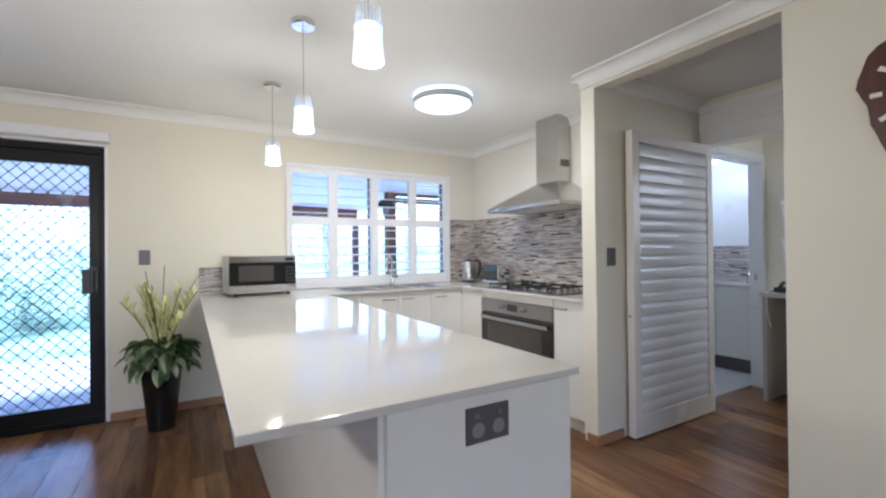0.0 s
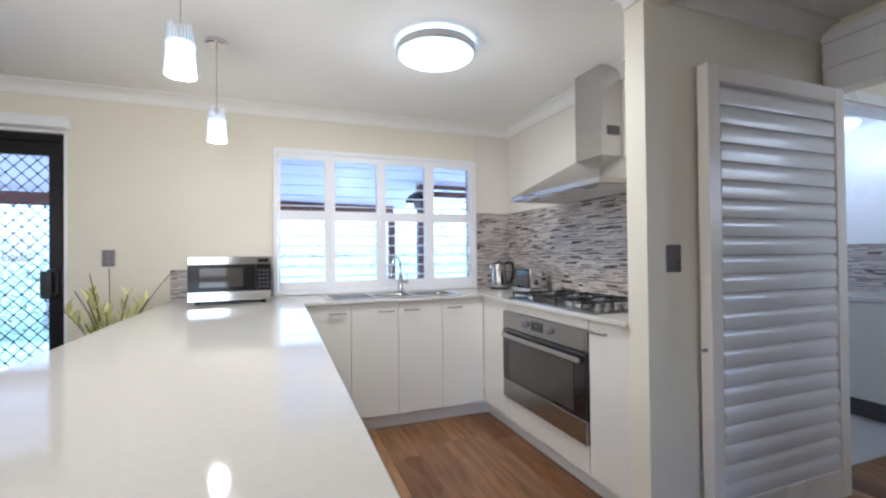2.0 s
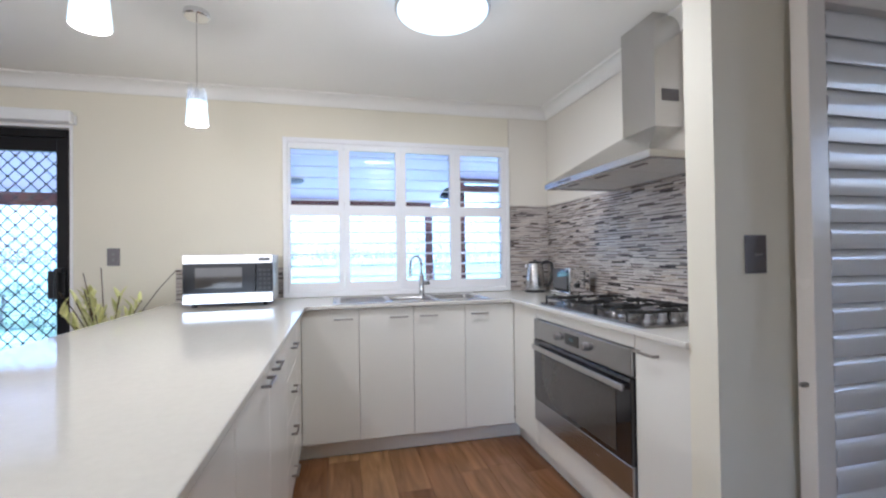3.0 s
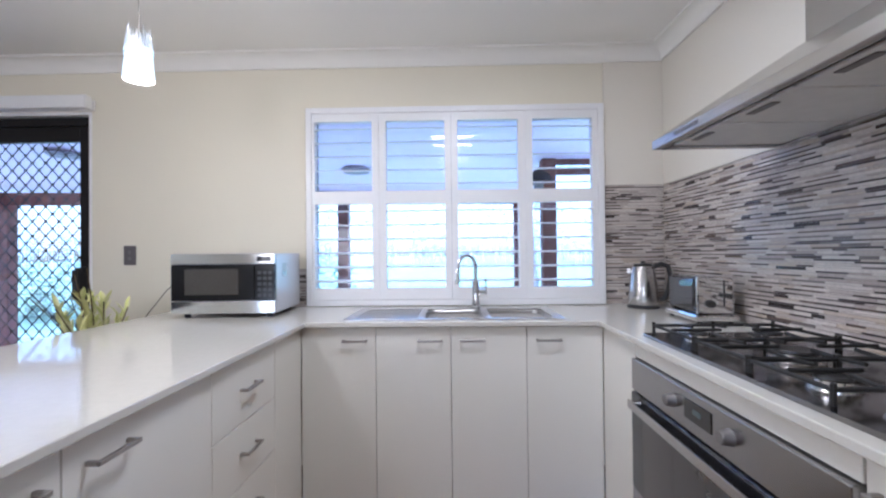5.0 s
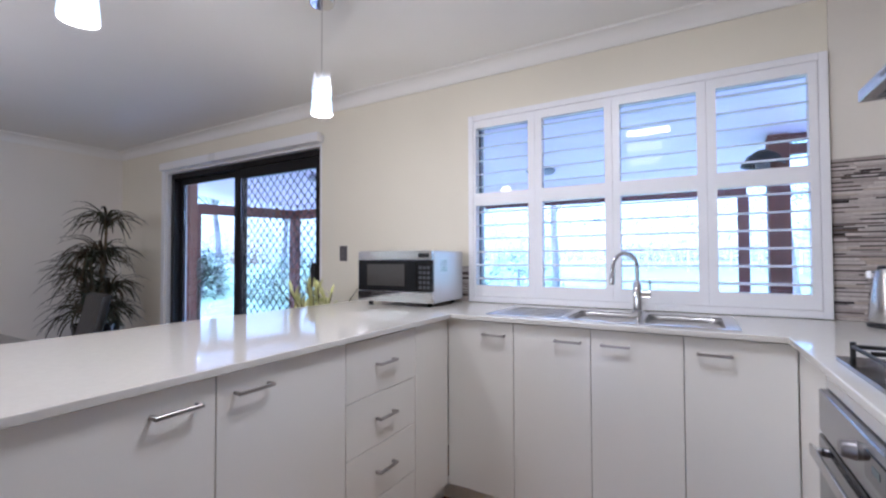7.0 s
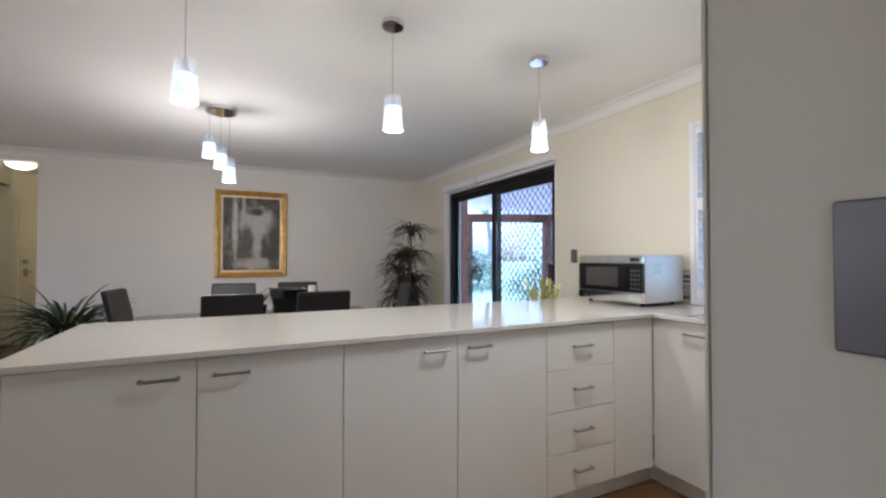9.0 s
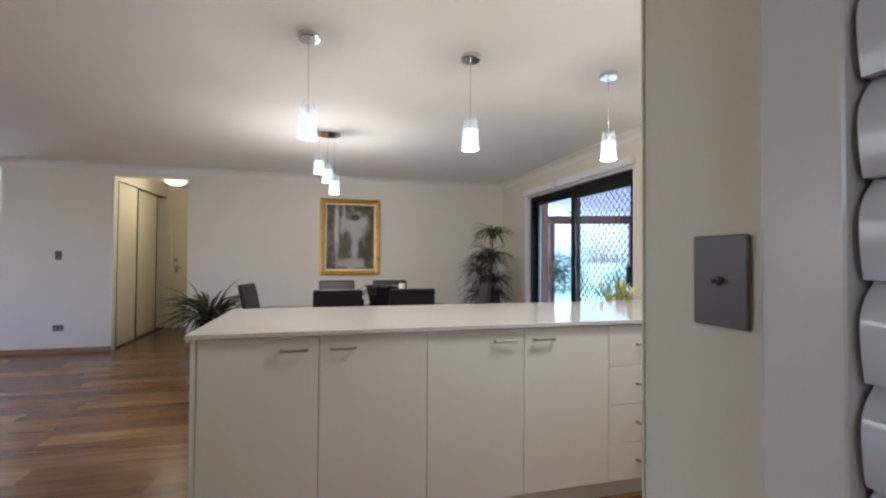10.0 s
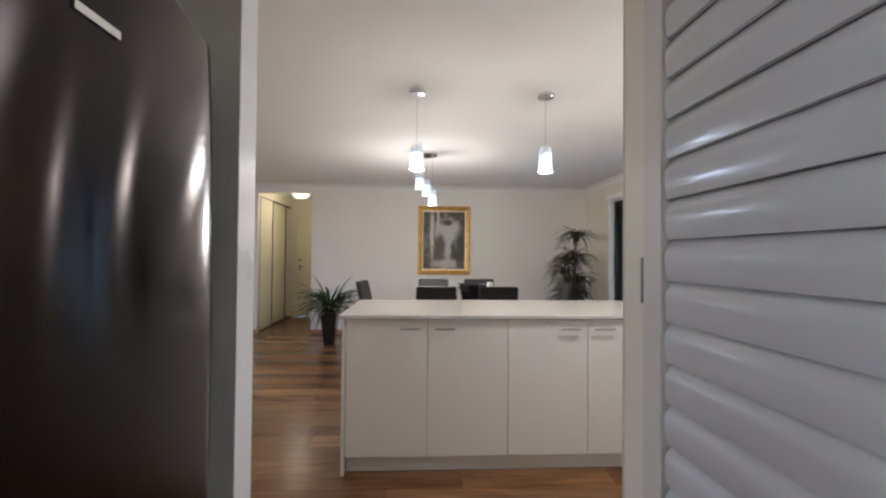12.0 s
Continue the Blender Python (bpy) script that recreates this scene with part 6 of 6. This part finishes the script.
def tree(x, y, h, spread, seed, label):
    r = random.Random(seed)
    ob = thing("tree", (x, y, -0.2), label, "tree", "garden trees")
    bt, bl = bmesh.new(), bmesh.new()
    trunk = [(0, 0, 0)]
    for k in range(1, 7):
        trunk.append((trunk[-1][0] + r.uniform(-0.12, 0.12), trunk[-1][1] + r.uniform(-0.12, 0.12), h * k / 6))
    tube(trunk, 0.1, 8, bt, [0.03 * h * (1 - 0.13 * k) * 0.6 for k in range(7)])
    for k in range(15):
        f = r.uniform(0.35, 0.95)
        j = int(f * 6)
        q = Vector(trunk[j]).lerp(Vector(trunk[min(6, j + 1)]), f * 6 - j)
        a = r.uniform(0, 2 * math.pi)
        ln = spread * r.uniform(0.5, 1.0) * (1.25 - f)
        e = q + Vector((math.cos(a) * ln, math.sin(a) * ln, ln * r.uniform(0.2, 0.8)))
        m = q.lerp(e, 0.5) + Vector((0, 0, 0.1 * ln))
        tube([q, m, e], 0.03, 5, bt, [0.012 * h * 0.5, 0.007 * h * 0.5, 0.003 * h * 0.5])
        for c in range(5):
            cc = m.lerp(e, r.uniform(0.1, 1.15)) + Vector((r.uniform(-1, 1), r.uniform(-1, 1), r.uniform(-0.6, 0.8))) * 0.22 * spread
            for i in range(26):
                p = cc + Vector((r.gauss(0, 1), r.gauss(0, 1), r.gauss(0, 0.7))) * 0.13 * spread
                a2 = r.uniform(0, 2 * math.pi)
                blade(bl, p, (math.cos(a2), math.sin(a2), r.uniform(-1, 0.6)), r.uniform(0.12, 0.24), r.uniform(0.035, 0.07), 0.6, 2)
    part("trunk", bt, M_BARK, ob, smooth=True)
    part("crown", bl, M_CROWN, ob, smooth=True)


for k, (x, y, h, s) in enumerate(((-9.5, 15.5, 7.5, 2.6), (-5.5, 19, 9, 3.0), (-1.5, 16.5, 8, 2.6), (4.6, 15.0, 7, 2.2), (9.0, 18, 9, 2.8), (-14.5, 13, 8, 2.8), (-19, 20, 10, 3.4), (-12.0, 22, 10, 3.2))):
    tree(x, y, h, s, 40 + k, "slender gum tree with a thin airy crown in the garden")


def shrub(x, y, rx, ry, h, seed):
    r = random.Random(seed)
    ob = thing("shrub", (x, y, -0.2), "rounded green garden shrub beyond the lawn", "shrub", "garden shrubs")
    bm = bmesh.new()
    for k in range(1300):
        v = Vector((r.gauss(0, 1), r.gauss(0, 1), r.gauss(0, 1))).normalized()
        lump = 1 + 0.25 * noise.noise(v * 2.3 + Vector((seed, 0, 0)))
        p = Vector((v.x * rx, v.y * ry, abs(v.z) * h)) * lump * r.uniform(0.75, 1.0)
        a = r.uniform(0, 2 * math.pi)
        blade(bm, p, (math.cos(a), math.sin(a), r.uniform(-0.2, 1.0)), r.uniform(0.10, 0.20), r.uniform(0.03, 0.06), 0.8, 2)
    part("leaves", bm, M_CROWN, ob, smooth=True)
    part("stems", tube([(0, 0, 0), (0.05, 0, h * 0.7)], 0.04, 6), M_BARK, ob)


wr = random.Random(77)
fv, ff = [], []
for k in range(260):
    cx, cy = wr.uniform(-110, 90), wr.uniform(46, 82)
    ht = wr.uniform(6.0, 11.0) + 2.0 * noise.noise(Vector((cx * 0.08, 3.1, 0)))
    wd = ht * wr.uniform(0.16, 0.26)
    b = len(fv)
    fv += [(cx - 0.12, cy, -0.3), (cx + 0.12, cy, -0.3), (cx + 0.04, cy, ht * 0.85), (cx - 0.04, cy, ht * 0.85)]
    ff.append((b, b + 1, b + 2, b + 3))
    clumps = [Vector((wr.gauss(0, wd * 0.6), wr.gauss(0, wd * 0.6), ht * wr.uniform(0.12, 0.95))) for c in range(16)]
    for i in range(170):
        p = wr.choice(clumps) + Vector((wr.gauss(0, 0.65), wr.gauss(0, 0.65), wr.gauss(0, 0.45))) + Vector((cx, cy, 0))
        u = Vector((wr.gauss(0, 1), wr.gauss(0, 1), wr.gauss(0, 1))).normalized() * wr.uniform(0.14, 0.30)
        w = u.cross(Vector((wr.gauss(0, 1), wr.gauss(0, 1), wr.gauss(0, 1)))).normalized() * wr.uniform(0.08, 0.16)
        b = len(fv)
        fv += [tuple(p - u), tuple(p + w), tuple(p + u), tuple(p - w)]
        ff.append((b, b + 1, b + 2, b + 3))
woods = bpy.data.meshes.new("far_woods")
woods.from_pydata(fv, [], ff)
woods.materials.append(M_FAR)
tagged(new("far_woods", woods), "line of trees beyond the garden, coloured pale for haze", "trees", "", "stuff")
for k in range(9):
    shrub(-17.5 + 2.0 * k + rnd.uniform(-0.5, 0.5), 12.2 + rnd.uniform(-0.8, 1.2), 1.3, 1.0, rnd.uniform(0.9, 2.0), 80 + k)

# ---- patio pavers ----
pav = {}
for i in range(28):
    for j in range(7):
        x0, y0 = -7.4 + 0.5 * i, YN + 0.35 + 0.45 * j
        if not pav:
            pav["m"] = mesh_of("paver", boxes((0.004, 0.004, -0.134, 0.496, 0.446, -0.108), bevel=0.004), M_PAVER)
        o = new("paver", pav["m"])
        o.location = (x0, y0, 0)
        o.parent = bpy.data.objects["patio_slab"]

# ---- mosaic splashback ----


def mosaic(name, origin, u, out, length, height, label, singles, seed):
    """Staggered rows of thin strips on a grout bed; the nearest stretch as pieces of their own, the rest joined."""
    r = random.Random(seed)
    o, u, w = Vector(origin), Vector(u), Vector(out)
    up = Vector((0, 0, 1))

    def brick_corners(a, z, ln, h, d):
        p = [o + u * a + up * z, o + u * (a + ln) + up * z, o + u * (a + ln) + up * (z + h), o + u * a + up * (z + h)]
        return [q + w * 0.0022 for q in p] + [q + w * d for q in p]

    base = thing(name, (0, 0, 0), label, "splashback", kind="structure")
    bm = bmesh.new()
    c = brick_corners(0, 0, length, height, 0.0021)
    for q in c[:4]:
        q -= w * 0.0017
    vs = [bm.verts.new(q) for q in c]
    for f in ((0, 1, 2, 3), (4, 5, 6, 7), (0, 1, 5, 4), (1, 2, 6, 5), (2, 3, 7, 6), (3, 0, 4, 7)):
        bm.faces.new([vs[i] for i in f])
    part("grout", bm, M_GROUT, base)
    joined = ([], []), ([], [])
    count = 0
    z = 0.001
    thin = False
    while z < height - 0.005:
        # thin rows carry most of the dark strips, thick rows stay pale
        h = min(r.uniform(0.0055, 0.0072) if thin else r.uniform(0.0095, 0.0130), height - z)
        share = 0.50 if thin else 0.08
        a = 0.0
        while a < length - 0.004:
            ln = min(r.uniform(0.05, 0.15) if a > 0 else r.uniform(0.03, 0.12), length - a)
            tone = 1 if r.random() < share else 0
            c = brick_corners(a + 0.0007, z, max(ln - 0.0014, 0.003), h - 0.0013, r.uniform(0.0055, 0.0080))
            if count < singles and abs(a - length * 0.45) < 0.55:
                me = bpy.data.meshes.new("tile")
                cc = o + u * (a + ln / 2) + up * z
                me.from_pydata([tuple(q - cc) for q in c], [], [(4, 5, 6, 7), (0, 1, 5, 4), (1, 2, 6, 5), (2, 3, 7, 6), (3, 0, 4, 7)])
                me.materials.append(M_TILE[tone])
                t = new("tile", me)
                t.location = cc
                t.parent = base
                count += 1
            else:
                verts, faces = joined[tone]
                n = len(verts)
                verts += [tuple(q) for q in c]
                faces += [tuple(n + i for i in f) for f in ((4, 5, 6, 7), (0, 1, 5, 4), (1, 2, 6, 5), (2, 3, 7, 6), (3, 0, 4, 7))]
            a += ln
        z += h
        thin = not thin or r.random() < 0.12
    for tone, (verts, faces) in enumerate(joined):
        if verts:
            me = bpy.data.meshes.new("tiles")
            me.from_pydata(verts, [], faces)
            me.materials.append(M_TILEJ[tone])
            t = new("tiles", me)
            t.parent = base
            tagged(t, kind="stuff")


mosaic("splashback_east", (XE, 2.402, BZ + 0.001), (0, 1, 0), (-1, 0, 0), YN - 2.404, 1.664 - BZ, "grey, taupe and white strip mosaic splashback behind the cooktop", 280, 3)
mosaic("splashback_north", (WX1 + 0.006, YN, BZ + 0.001), (1, 0, 0), (0, -1, 0), XE - WX1 - 0.016, 1.664 - BZ, "grey, taupe and white strip mosaic beside the window", 150, 4)
mosaic("splashback_bench", (0.49, YN, BZ + 0.001), (1, 0, 0), (0, -1, 0), WX0 - 0.49 - 0.002, 0.225, "low strip mosaic upstand behind the microwave", 110, 6)
mosaic("splashback_laundry", (6.0, 2.42, 0.926), (0, 1, 0), (-1, 0, 0), 1.3, 0.405, "grey strip mosaic above the laundry bench", 0, 7)

# ---- floor boards ----
rb_ = random.Random(9)
BW = 0.185
lengths = {}
floor_ob = bpy.data.objects["floor"]
jv, jf = [], []
nb = int((5.06 + 5.5) / BW)
for i in range(nb):
    x0 = -5.5 + BW * i
    y = YS - rb_.uniform(0, 1.2)
    top = YN - 0.001
    while y < top:
        ln = rb_.choice((1.2, 1.2, 0.9, 1.5))
        ye = min(y + ln, top)
        if ye > YS:
            near = -0.6 < x0 < 3.6 and ye > -0.8
            q = max(y, YS)
            if near:
                key = round(ye - q, 2)
                if key not in lengths:
                    lengths[key] = mesh_of("floor_board", boxes((0.0006, 0.0006, -0.010, BW - 0.0006, ye - q - 0.0006, 0.0), bevel=0.0009), M_PLANK)
                ob = new("floor_board", lengths[key])
                ob.location = (x0, q, 0)
                ob.parent = floor_ob
            else:
                n = len(jv)
                a, b, c, d = x0 + 0.0006, x0 + BW - 0.0006, q + 0.0006, ye - 0.0006
                jv += [(a, c, -0.01), (b, c, -0.01), (b, d, -0.01), (a, d, -0.01), (a, c, 0), (b, c, 0), (b, d, 0), (a, d, 0)]
                jf += [tuple(n + k for k in f) for f in ((4, 5, 6, 7), (0, 1, 5, 4), (1, 2, 6, 5), (2, 3, 7, 6), (3, 0, 4, 7))]
        y = ye
me = bpy.data.meshes.new("floor_boards")
me.from_pydata(jv, [], jf)
me.materials.append(M_PLANKJ)
jo = new("floor_boards", me)
jo.parent = floor_ob
tagged(jo, kind="stuff")
